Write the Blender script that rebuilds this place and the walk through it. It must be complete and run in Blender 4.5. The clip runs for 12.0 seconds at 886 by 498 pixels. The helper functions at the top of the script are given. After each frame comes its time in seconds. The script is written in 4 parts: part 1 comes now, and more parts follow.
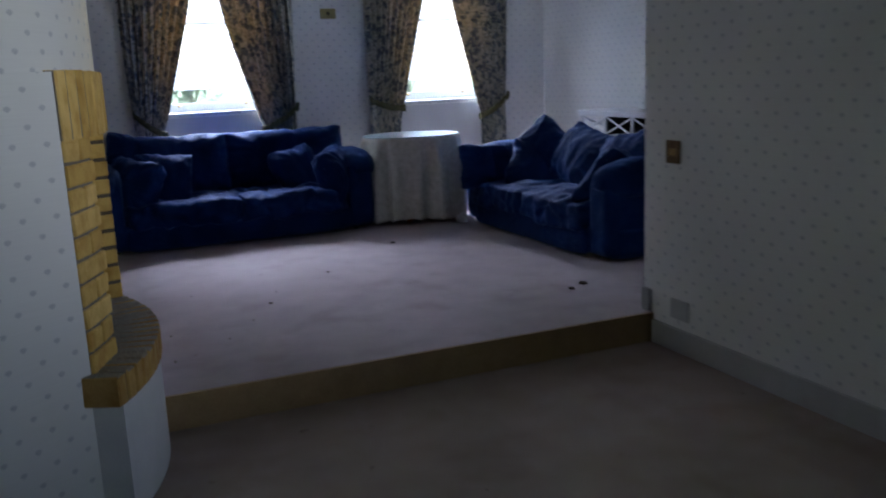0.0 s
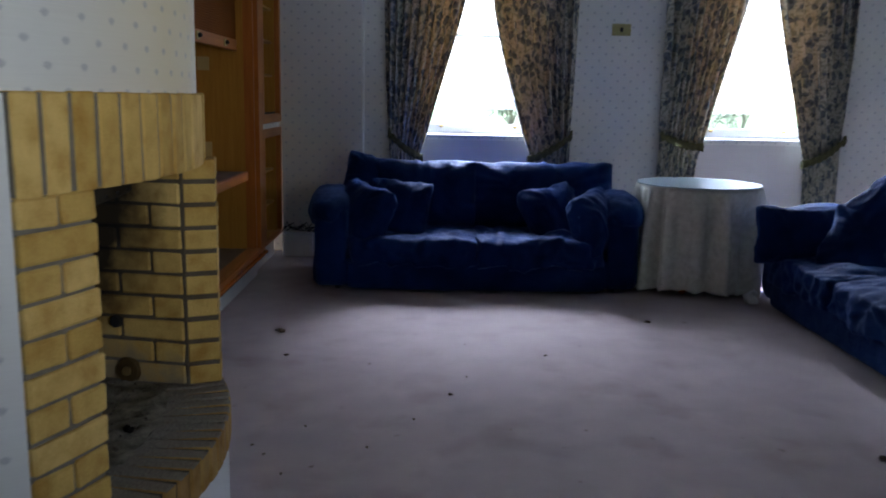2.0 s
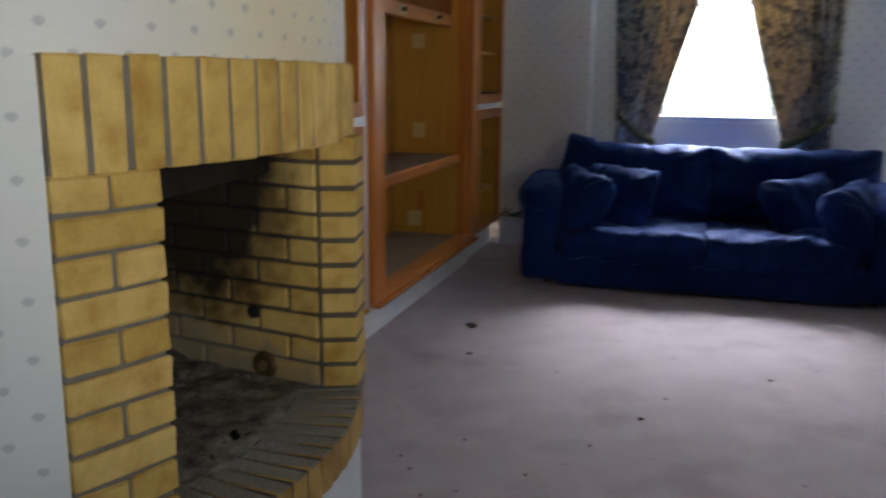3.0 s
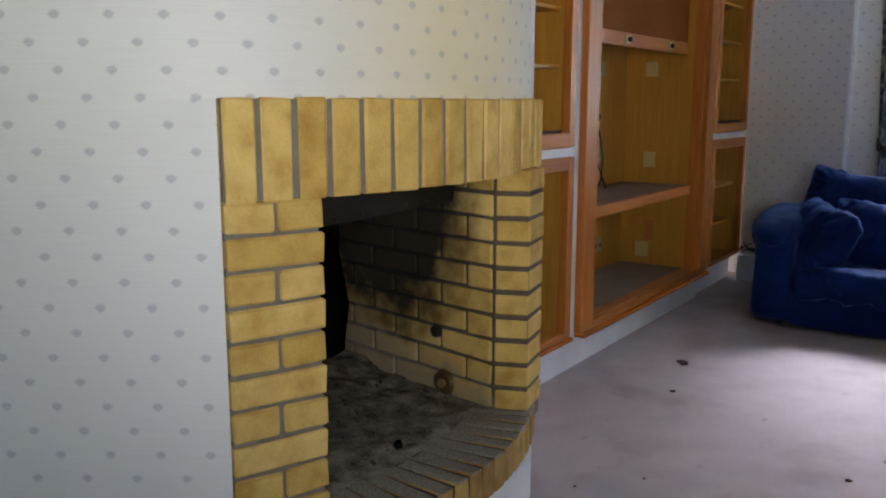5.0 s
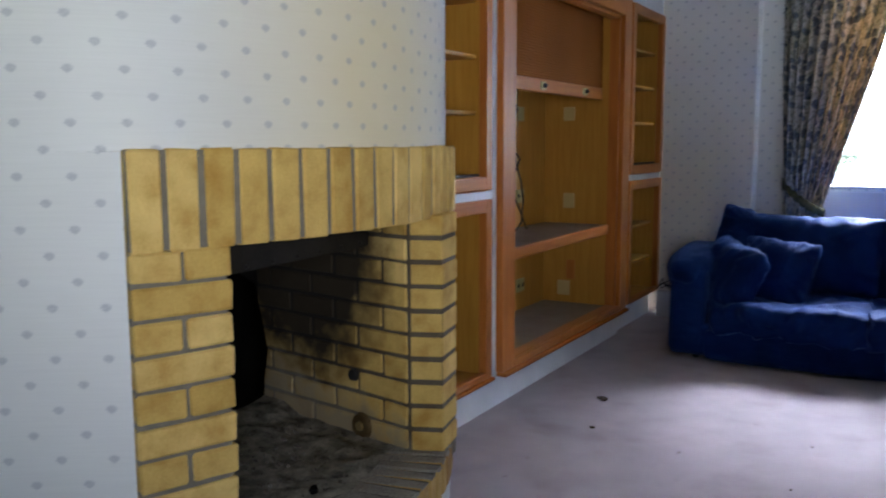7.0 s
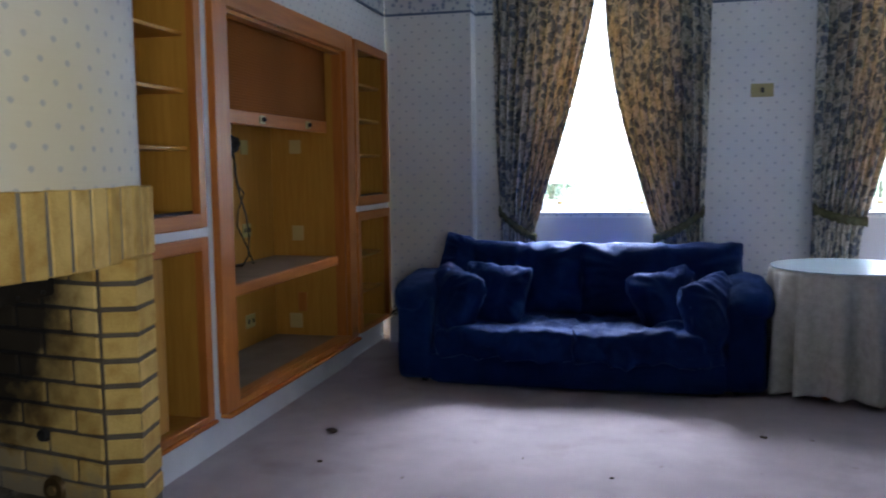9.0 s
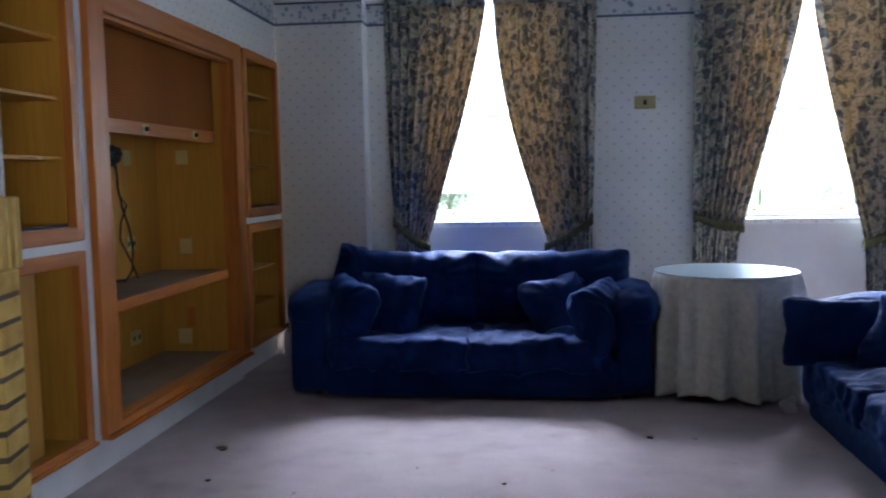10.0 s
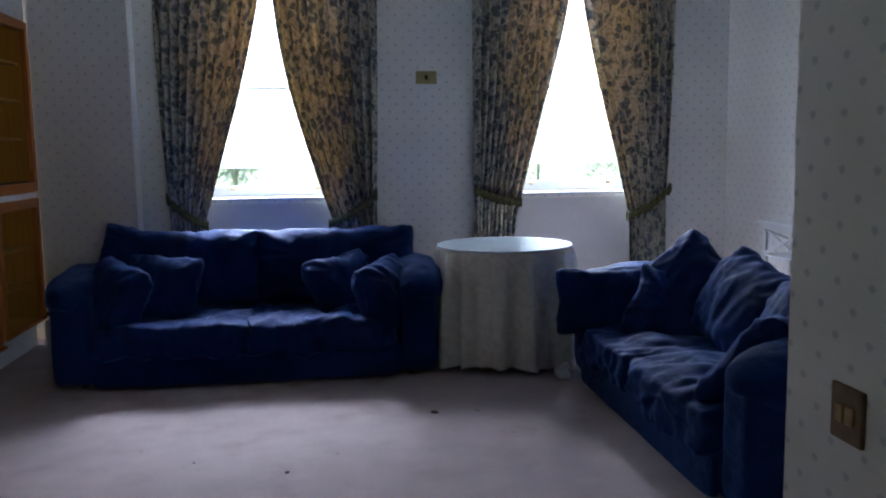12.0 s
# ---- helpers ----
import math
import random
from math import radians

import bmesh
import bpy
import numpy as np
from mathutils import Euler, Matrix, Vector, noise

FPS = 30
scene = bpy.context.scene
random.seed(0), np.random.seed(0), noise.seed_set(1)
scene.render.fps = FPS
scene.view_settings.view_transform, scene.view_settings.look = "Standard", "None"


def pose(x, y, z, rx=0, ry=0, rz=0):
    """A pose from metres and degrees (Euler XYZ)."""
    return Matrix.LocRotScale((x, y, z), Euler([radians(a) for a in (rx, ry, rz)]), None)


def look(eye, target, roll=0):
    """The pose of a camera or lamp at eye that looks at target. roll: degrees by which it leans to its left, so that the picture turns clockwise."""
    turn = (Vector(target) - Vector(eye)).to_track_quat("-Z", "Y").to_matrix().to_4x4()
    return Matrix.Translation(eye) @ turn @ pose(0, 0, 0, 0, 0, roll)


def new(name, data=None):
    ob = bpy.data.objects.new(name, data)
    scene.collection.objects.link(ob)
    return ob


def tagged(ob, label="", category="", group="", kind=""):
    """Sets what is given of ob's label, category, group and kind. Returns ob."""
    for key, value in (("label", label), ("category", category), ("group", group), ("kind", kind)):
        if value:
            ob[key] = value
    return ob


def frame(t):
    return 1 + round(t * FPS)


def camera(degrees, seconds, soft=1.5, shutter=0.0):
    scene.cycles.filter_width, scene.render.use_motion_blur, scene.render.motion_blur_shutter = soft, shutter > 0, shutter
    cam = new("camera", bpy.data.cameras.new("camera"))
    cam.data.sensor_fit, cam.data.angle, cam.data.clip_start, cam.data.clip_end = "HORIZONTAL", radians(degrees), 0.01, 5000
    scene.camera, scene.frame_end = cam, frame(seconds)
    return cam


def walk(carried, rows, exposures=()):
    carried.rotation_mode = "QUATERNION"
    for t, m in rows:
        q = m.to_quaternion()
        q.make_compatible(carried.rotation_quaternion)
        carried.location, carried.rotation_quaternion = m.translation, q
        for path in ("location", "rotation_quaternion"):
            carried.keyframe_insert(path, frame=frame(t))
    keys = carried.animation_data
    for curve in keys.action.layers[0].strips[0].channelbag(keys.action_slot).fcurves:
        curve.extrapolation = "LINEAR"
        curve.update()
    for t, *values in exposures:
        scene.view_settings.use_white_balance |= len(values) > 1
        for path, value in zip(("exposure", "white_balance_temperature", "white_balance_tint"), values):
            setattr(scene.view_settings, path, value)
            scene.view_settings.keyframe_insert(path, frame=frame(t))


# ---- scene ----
cam = camera(55.2, 12.0, soft=1.9, shutter=0.5)
PATH = [
    (0, (0.022, -0.12, 1.227), (0.772, 1.691, 0.829), -2.5),
    (0.5, (0.197, 0.209, 1.239), (0.787, 2.081, 0.856), -2.5),
    (1, (0.368, 0.471, 1.254), (0.753, 2.396, 0.87), -3.2),
    (1.5, (0.605, 0.723, 1.282), (0.743, 2.692, 0.96), 0.9),
    (2, (0.792, 1.009, 1.3), (0.825, 2.978, 0.948), 1.1),
    (2.5, (0.957, 1.296, 1.288), (0.782, 3.255, 0.927), -0.9),
    (3, (1.036, 1.495, 1.259), (0.476, 3.374, 0.864), 0.5),
    (3.5, (1.151, 1.634, 1.247), (0.291, 3.375, 0.768), -1.2),
    (3.7, (1.159, 1.57, 1.285), (0.218, 3.27, 0.812), -1.9),
    (5.3, (1.342, 1.529, 1.288), (0.219, 3.151, 0.962), 0.3),
    (5.5, (1.357, 1.517, 1.285), (0.24, 3.145, 0.964), 0.2),
    (6, (1.36, 1.523, 1.289), (0.258, 3.164, 0.989), 0.1),
    (6.5, (1.378, 1.528, 1.296), (0.309, 3.195, 1.017), 0.2),
    (7, (1.384, 1.537, 1.307), (0.387, 3.253, 1.059), -0.2),
    (7.5, (1.431, 1.549, 1.322), (0.58, 3.344, 1.094), -0.3),
    (9.5, (1.555, 1.6, 1.339), (1.201, 3.56, 1.162), -0.9),
    (10, (1.579, 1.607, 1.327), (1.342, 3.586, 1.163), -1.0),
    (10.5, (1.601, 1.614, 1.335), (1.491, 3.606, 1.187), -1.1),
    (11, (1.608, 1.639, 1.298), (1.655, 3.633, 1.155), -1.4),
    (11.5, (1.606, 1.676, 1.36), (1.803, 3.658, 1.182), -1.2),
    (12, (1.632, 1.715, 1.348), (1.881, 3.685, 1.111), -0.8),
]
EXPOSURES = [
    (0.0, 2.8, 5800, 17), (1.5, 2.95, 6000, 16), (2.5, 3.0, 6200, 15), (3.5, 4.0, 7000, 15), (5.5, 3.95, 6400, 17), (6.5, 3.95, 6100, 17),
    (7.5, 3.7, 6000, 16), (9.5, 3.45, 6000, 16), (11.0, 3.2, 6000, 16), (12.0, 2.95, 6100, 15),
]
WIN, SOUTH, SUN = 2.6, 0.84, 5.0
walk(cam, [(t, look(eye, target, roll)) for t, eye, target, roll in PATH], EXPOSURES)

# ---- world and lights ----
world = bpy.data.worlds.new("sky")
scene.world = world
world.use_nodes = True
wn = world.node_tree
bg = wn.nodes["Background"]
sky = wn.nodes.new("ShaderNodeTexSky")
sky.sky_type = "NISHITA"
sky.sun_disc = False
sky.sun_elevation = radians(45)
sky.sun_rotation = radians(0)
wn.links.new(sky.outputs[0], bg.inputs[0])
bg.inputs[1].default_value = 0.08

sun = new("sun", bpy.data.lights.new("sun", "SUN"))
sun.data.energy, sun.data.angle, sun.data.color = SUN, radians(42), (0.80, 0.88, 1.0)
sun.matrix_world = look((1.2, 40.0, 36.0), (2.0, 5.0, 0.0))


def area(name, eye, target, w, h, power, color):
    ob = new(name, bpy.data.lights.new(name, "AREA"))
    ob.data.shape, ob.data.size, ob.data.size_y = "RECTANGLE", w, h
    ob.data.energy, ob.data.color = power, color
    ob.matrix_world = look(eye, target)
    return ob


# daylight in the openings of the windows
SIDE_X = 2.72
for wx in (1.19, 3.47):
    area("daylight", (wx, 8.50, 1.95), (wx, 4.5, 0.35), 1.25, 1.6, WIN, (0.70, 0.82, 1.0))
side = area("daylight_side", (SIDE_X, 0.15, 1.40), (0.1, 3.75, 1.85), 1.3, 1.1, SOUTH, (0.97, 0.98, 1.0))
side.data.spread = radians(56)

# ---- materials ----


def nodes_of(name, rough=0.7, metal=0.0, spec=0.5):
    m = bpy.data.materials.new(name)
    m.use_nodes = True
    n = m.node_tree
    b = n.nodes["Principled BSDF"]
    b.inputs["Roughness"].default_value = rough
    b.inputs["Metallic"].default_value = metal
    b.inputs["Specular IOR Level"].default_value = spec
    return m, n, b


def noise_tex(n, scale, detail=4, coord="Object", stretch=(1, 1, 1)):
    tc = n.nodes.new("ShaderNodeTexCoord")
    mp = n.nodes.new("ShaderNodeMapping")
    mp.inputs["Scale"].default_value = stretch
    t = n.nodes.new("ShaderNodeTexNoise")
    t.inputs["Scale"].default_value, t.inputs["Detail"].default_value = scale, detail
    n.links.new(tc.outputs[coord], mp.inputs[0])
    n.links.new(mp.outputs[0], t.inputs[0])
    return t.outputs["Fac"]


def ramp(n, fac, stops):
    r = n.nodes.new("ShaderNodeValToRGB")
    e = r.color_ramp.elements
    e[0].position, e[0].color = stops[0][0], (*stops[0][1], 1)
    e[1].position, e[1].color = stops[-1][0], (*stops[-1][1], 1)
    for p, c in stops[1:-1]:
        x = e.new(p)
        x.color = (*c, 1)
    n.links.new(fac, r.inputs[0])
    return r.outputs[0]


def mixc(n, fac, a, b, mode="MIX"):
    x = n.nodes.new("ShaderNodeMix")
    x.data_type, x.blend_type = "RGBA", mode
    for i, v in ((0, fac), (6, a), (7, b)):
        if isinstance(v, (int, float)):
            x.inputs[i].default_value = v
        elif isinstance(v, tuple):
            x.inputs[i].default_value = (*v, 1)
        else:
            n.links.new(v, x.inputs[i])
    return x.outputs[2]


def mathn(n, op, a, b=0.0, c=0.0):
    x = n.nodes.new("ShaderNodeMath")
    x.operation = op
    for i, v in enumerate((a, b, c)):
        if isinstance(v, (int, float)):
            x.inputs[i].default_value = v
        else:
            n.links.new(v, x.inputs[i])
    return x.outputs[0]


def bump(n, b, height, strength, distance=0.01):
    x = n.nodes.new("ShaderNodeBump")
    x.inputs["Strength"].default_value, x.inputs["Distance"].default_value = strength, distance
    n.links.new(height, x.inputs["Height"])
    n.links.new(x.outputs[0], b.inputs["Normal"])


def plain(name, lo, hi, scale=8.0, rough=0.7, metal=0.0, bumps=0.0, fine=120.0, spec=0.5, stretch=(1, 1, 1)):
    m, n, b = nodes_of(name, rough, metal, spec)
    big = noise_tex(n, scale, 5, stretch=stretch)
    small = noise_tex(n, fine, 3, stretch=stretch)
    f = mathn(n, "ADD", mathn(n, "MULTIPLY", big, 0.7), mathn(n, "MULTIPLY", small, 0.3))
    n.links.new(ramp(n, f, [(0.3, lo), (0.7, hi)]), b.inputs["Base Color"])
    if bumps:
        bump(n, b, f, bumps, 0.004)
    return m


def wallpaper():
    m, n, b = nodes_of("wallpaper", 0.62, 0, 0.3)
    uv = n.nodes.new("ShaderNodeUVMap")
    sep = n.nodes.new("ShaderNodeSeparateXYZ")
    n.links.new(uv.outputs[0], sep.inputs[0])
    best = ribs = None
    for off in (0.0, 0.5):
        px = mathn(n, "SUBTRACT", mathn(n, "FRACT", mathn(n, "ADD", mathn(n, "DIVIDE", sep.outputs[0], PITCH), off)), 0.5)
        py = mathn(n, "SUBTRACT", mathn(n, "FRACT", mathn(n, "ADD", mathn(n, "DIVIDE", sep.outputs[1], PITCH), off)), 0.5)
        py2 = mathn(n, "MULTIPLY", py, 1.25)
        d = mathn(n, "SQRT", mathn(n, "ADD", mathn(n, "MULTIPLY", px, px), mathn(n, "MULTIPLY", py2, py2)))
        # a small shell: lobes on top, a foot below
        ang = mathn(n, "ARCTAN2", py, px)
        lobes = mathn(n, "MULTIPLY", mathn(n, "COSINE", mathn(n, "MULTIPLY", ang, 9.0)), 0.010)
        foot = mathn(n, "MULTIPLY", mathn(n, "MAXIMUM", mathn(n, "MULTIPLY", py, -1.0), 0.0), mathn(n, "MULTIPLY", mathn(n, "ABSOLUTE", px), 6.0))
        d = mathn(n, "ADD", mathn(n, "ADD", d, lobes), foot)
        best = d if best is None else mathn(n, "MINIMUM", best, d)
        rib = mathn(n, "MULTIPLY", mathn(n, "LESS_THAN", d, 0.16), mathn(n, "ADD", 0.5, mathn(n, "MULTIPLY", mathn(n, "COSINE", mathn(n, "MULTIPLY", ang, 10.0)), 0.5)))
        ribs = rib if ribs is None else mathn(n, "MAXIMUM", ribs, rib)
    grain = noise_tex(n, 260, 3, "UV")
    dots = mathn(n, "SUBTRACT", 1.0, mathn(n, "SMOOTH_MIN", 1.0, mathn(n, "MULTIPLY", mathn(n, "MAXIMUM", mathn(n, "SUBTRACT", best, 0.075), 0.0), 18.0), 0.1))
    core = mathn(n, "GREATER_THAN", grain, 0.42)
    dots = mathn(n, "MULTIPLY", dots, mathn(n, "ADD", 0.55, mathn(n, "MULTIPLY", core, 0.45)))
    dots = mathn(n, "MULTIPLY", mathn(n, "MAXIMUM", dots, 0.0), mathn(n, "ADD", 0.72, mathn(n, "MULTIPLY", ribs, 0.35)))
    stain = noise_tex(n, 1.3, 5)
    base = ramp(n, stain, [(0.3, (0.69, 0.69, 0.66)), (0.7, (0.77, 0.77, 0.745))])
    lines = noise_tex(n, 40, 2, "UV", (0.15, 6, 1))
    base = mixc(n, 0.10, base, ramp(n, lines, [(0.35, (0.54, 0.54, 0.54)), (0.65, (0.81, 0.81, 0.80))]))
    # yellower paper round a point above the lintel, its edge broken by noise
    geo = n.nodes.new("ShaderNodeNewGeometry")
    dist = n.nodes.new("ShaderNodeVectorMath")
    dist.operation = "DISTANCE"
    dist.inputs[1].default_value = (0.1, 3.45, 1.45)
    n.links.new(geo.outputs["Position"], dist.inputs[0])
    breast_tint = mathn(n, "SUBTRACT", mathn(n, "ADD", 0.62, mathn(n, "MULTIPLY", stain, 0.3)), mathn(n, "MULTIPLY", dist.outputs["Value"], 1.15))
    breast_tint = mathn(n, "MINIMUM", mathn(n, "MAXIMUM", breast_tint, 0.0), 0.65)
    base = mixc(n, breast_tint, base, (0.72, 0.57, 0.25))
    damp = n.nodes.new("ShaderNodeVectorMath")
    damp.operation = "DISTANCE"
    damp.inputs[1].default_value = (-0.15, 7.9, 0.7)
    n.links.new(geo.outputs["Position"], damp.inputs[0])
    yellow = mathn(n, "SUBTRACT", mathn(n, "ADD", 0.45, mathn(n, "MULTIPLY", stain, 0.5)), mathn(n, "MULTIPLY", damp.outputs["Value"], 0.6))
    base = mixc(n, mathn(n, "MINIMUM", mathn(n, "MAXIMUM", yellow, 0.0), 0.4), base, (0.50, 0.42, 0.24))
    n.links.new(mixc(n, mathn(n, "MULTIPLY", dots, 0.53), base, (0.28, 0.30, 0.35)), b.inputs["Base Color"])
    bump(n, b, lines, 0.08, 0.002)
    return m


def border_mat():
    m, n, b = nodes_of("wallpaper_border", 0.6)
    uv = n.nodes.new("ShaderNodeUVMap")
    v = n.nodes.new("ShaderNodeTexVoronoi")
    v.inputs["Scale"].default_value = 22
    n.links.new(uv.outputs[0], v.inputs[0])
    w = noise_tex(n, 16, 4, "UV")
    f = mathn(n, "ADD", v.outputs["Distance"], mathn(n, "MULTIPLY", w, 0.8))
    n.links.new(ramp(n, f, [(0.50, (0.16, 0.20, 0.30)), (0.68, (0.36, 0.41, 0.48)), (0.85, (0.60, 0.62, 0.62))]), b.inputs["Base Color"])
    return m


def carpet(name, lo, hi):
    m, n, b = nodes_of(name, 0.95, 0, 0.15)
    big = noise_tex(n, 1.1, 6)
    mid = noise_tex(n, 6.0, 5)
    fine = noise_tex(n, 420, 2)
    col = ramp(n, mathn(n, "ADD", mathn(n, "MULTIPLY", big, 0.6), mathn(n, "MULTIPLY", mid, 0.4)), [(0.33, lo), (0.66, hi)])
    stain = ramp(n, noise_tex(n, 3.1, 7), [(0.54, (1, 1, 1)), (0.74, (0.80, 0.76, 0.73))])
    spots = ramp(n, noise_tex(n, 17.0, 3), [(0.70, (1, 1, 1)), (0.76, (0.55, 0.5, 0.46))])
    col = mixc(n, 1.0, mixc(n, 1.0, col, stain, "MULTIPLY"), spots, "MULTIPLY")
    n.links.new(mixc(n, 0.35, col, ramp(n, fine, [(0.3, (0.25, 0.22, 0.21)), (0.7, (0.75, 0.70, 0.68))]), "SOFT_LIGHT"), b.inputs["Base Color"])
    bump(n, b, mathn(n, "ADD", fine, mathn(n, "MULTIPLY", mid, 1.5)), 0.5, 0.006)
    b.inputs["Sheen Weight"].default_value = 0.15
    return m


def brick_mat(name, tones, soot=False, dust=False):
    m, n, b = nodes_of(name, 0.85, 0, 0.25)
    info = n.nodes.new("ShaderNodeObjectInfo")
    base = ramp(n, info.outputs["Random"], [(0.0, tones[0]), (0.5, tones[1]), (1.0, tones[2])])
    tc = n.nodes.new("ShaderNodeTexCoord")
    geo = n.nodes.new("ShaderNodeNewGeometry")
    big = n.nodes.new("ShaderNodeTexNoise")
    big.inputs["Scale"].default_value, big.inputs["Detail"].default_value = 14, 6
    n.links.new(geo.outputs["Position"], big.inputs[0])
    fine = n.nodes.new("ShaderNodeTexNoise")
    fine.inputs["Scale"].default_value, fine.inputs["Detail"].default_value = 150, 4
    n.links.new(geo.outputs["Position"], fine.inputs[0])
    col = mixc(n, 1.0, base, ramp(n, big.outputs[0], [(0.28, (0.74, 0.62, 0.44)), (0.52, (0.97, 0.94, 0.88)), (0.7, (1.08, 1.07, 1.04))]), "MULTIPLY")
    col = mixc(n, 0.18, col, ramp(n, fine.outputs[0], [(0.3, (0.2, 0.18, 0.15)), (0.7, (0.85, 0.83, 0.8))]), "SOFT_LIGHT")
    if soot:
        sep = n.nodes.new("ShaderNodeSeparateXYZ")
        n.links.new(geo.outputs["Position"], sep.inputs[0])
        # smoke stain: heavy at the back and high up the side, fading to the front
        dx = mathn(n, "DIVIDE", mathn(n, "ADD", sep.outputs[0], 0.50), 0.34)
        dz = mathn(n, "DIVIDE", mathn(n, "SUBTRACT", sep.outputs[2], 0.98), 0.42)
        r = mathn(n, "ADD", mathn(n, "MULTIPLY", dx, dx), mathn(n, "MULTIPLY", dz, dz))
        r = mathn(n, "ADD", r, mathn(n, "MULTIPLY", mathn(n, "SUBTRACT", big.outputs[0], 0.5), 1.2))
        k = mathn(n, "SUBTRACT", 1.5, mathn(n, "MULTIPLY", r, 0.75))
        k = mathn(n, "MINIMUM", mathn(n, "MAXIMUM", k, 0.0), 0.97)
        col = mixc(n, k, col, (0.010, 0.009, 0.008))
        # ash settled on the lowest courses
        a = mathn(n, "SUBTRACT", mathn(n, "MULTIPLY", mathn(n, "SUBTRACT", 0.52, sep.outputs[2]), 5.0), mathn(n, "MULTIPLY", mathn(n, "ADD", sep.outputs[0], 0.30), 1.0))
        a = mathn(n, "ADD", a, mathn(n, "MULTIPLY", mathn(n, "SUBTRACT", big.outputs[0], 0.5), 1.8))
        a = mathn(n, "MINIMUM", mathn(n, "MAXIMUM", a, 0.0), 0.75)
        col = mixc(n, a, col, (0.20, 0.18, 0.14))
    if dust:
        # ash trodden into the upper faces
        up = n.nodes.new("ShaderNodeSeparateXYZ")
        n.links.new(geo.outputs["Normal"], up.inputs[0])
        k = mathn(n, "MULTIPLY", mathn(n, "GREATER_THAN", up.outputs[2], 0.6), mathn(n, "ADD", 0.68, mathn(n, "MULTIPLY", big.outputs[0], 0.45)))
        col = mixc(n, mathn(n, "MINIMUM", k, 0.95), col, ramp(n, fine.outputs[0], [(0.3, (0.15, 0.138, 0.118)), (0.7, (0.32, 0.30, 0.255))]))
    n.links.new(col, b.inputs["Base Color"])
    bump(n, b, mathn(n, "ADD", fine.outputs[0], big.outputs[0]), 0.5, 0.004)
    return m


def wood(name, lo, hi, axis=2, rough=0.35):
    m, n, b = nodes_of(name, rough, 0, 0.28)
    st = [14, 14, 14]
    st[axis] = 0.9
    g = noise_tex(n, 3.0, 6, stretch=tuple(st))
    f = noise_tex(n, 30.0, 3, stretch=tuple(st))
    k = mathn(n, "ADD", mathn(n, "MULTIPLY", g, 0.7), mathn(n, "MULTIPLY", f, 0.3))
    n.links.new(ramp(n, k, [(0.32, lo), (0.68, hi)]), b.inputs["Base Color"])
    bump(n, b, k, 0.08, 0.002)
    return m


def fabric(name, lo, hi, weave=500.0, sheen=0.45, bigscale=3.0):
    m, n, b = nodes_of(name, 0.65, 0, 0.07)
    b.inputs["Specular Tint"].default_value = (0.26, 0.46, 1.0, 1)
    g = noise_tex(n, bigscale, 5)
    f = noise_tex(n, weave, 2)
    creases = noise_tex(n, 11.0, 7, stretch=(1, 1, 1.8))
    col = ramp(n, g, [(0.3, lo), (0.7, hi)])
    n.links.new(mixc(n, 0.3, col, ramp(n, f, [(0.3, (0.2, 0.2, 0.2)), (0.7, (0.8, 0.8, 0.8))]), "SOFT_LIGHT"), b.inputs["Base Color"])
    bump(n, b, mathn(n, "ADD", mathn(n, "MULTIPLY", f, 0.12), creases), 0.6, 0.024)
    b.inputs["Sheen Weight"].default_value = sheen
    b.inputs["Sheen Roughness"].default_value = 0.35
    b.inputs["Sheen Tint"].default_value = (0.22, 0.42, 1.0, 1)
    return m


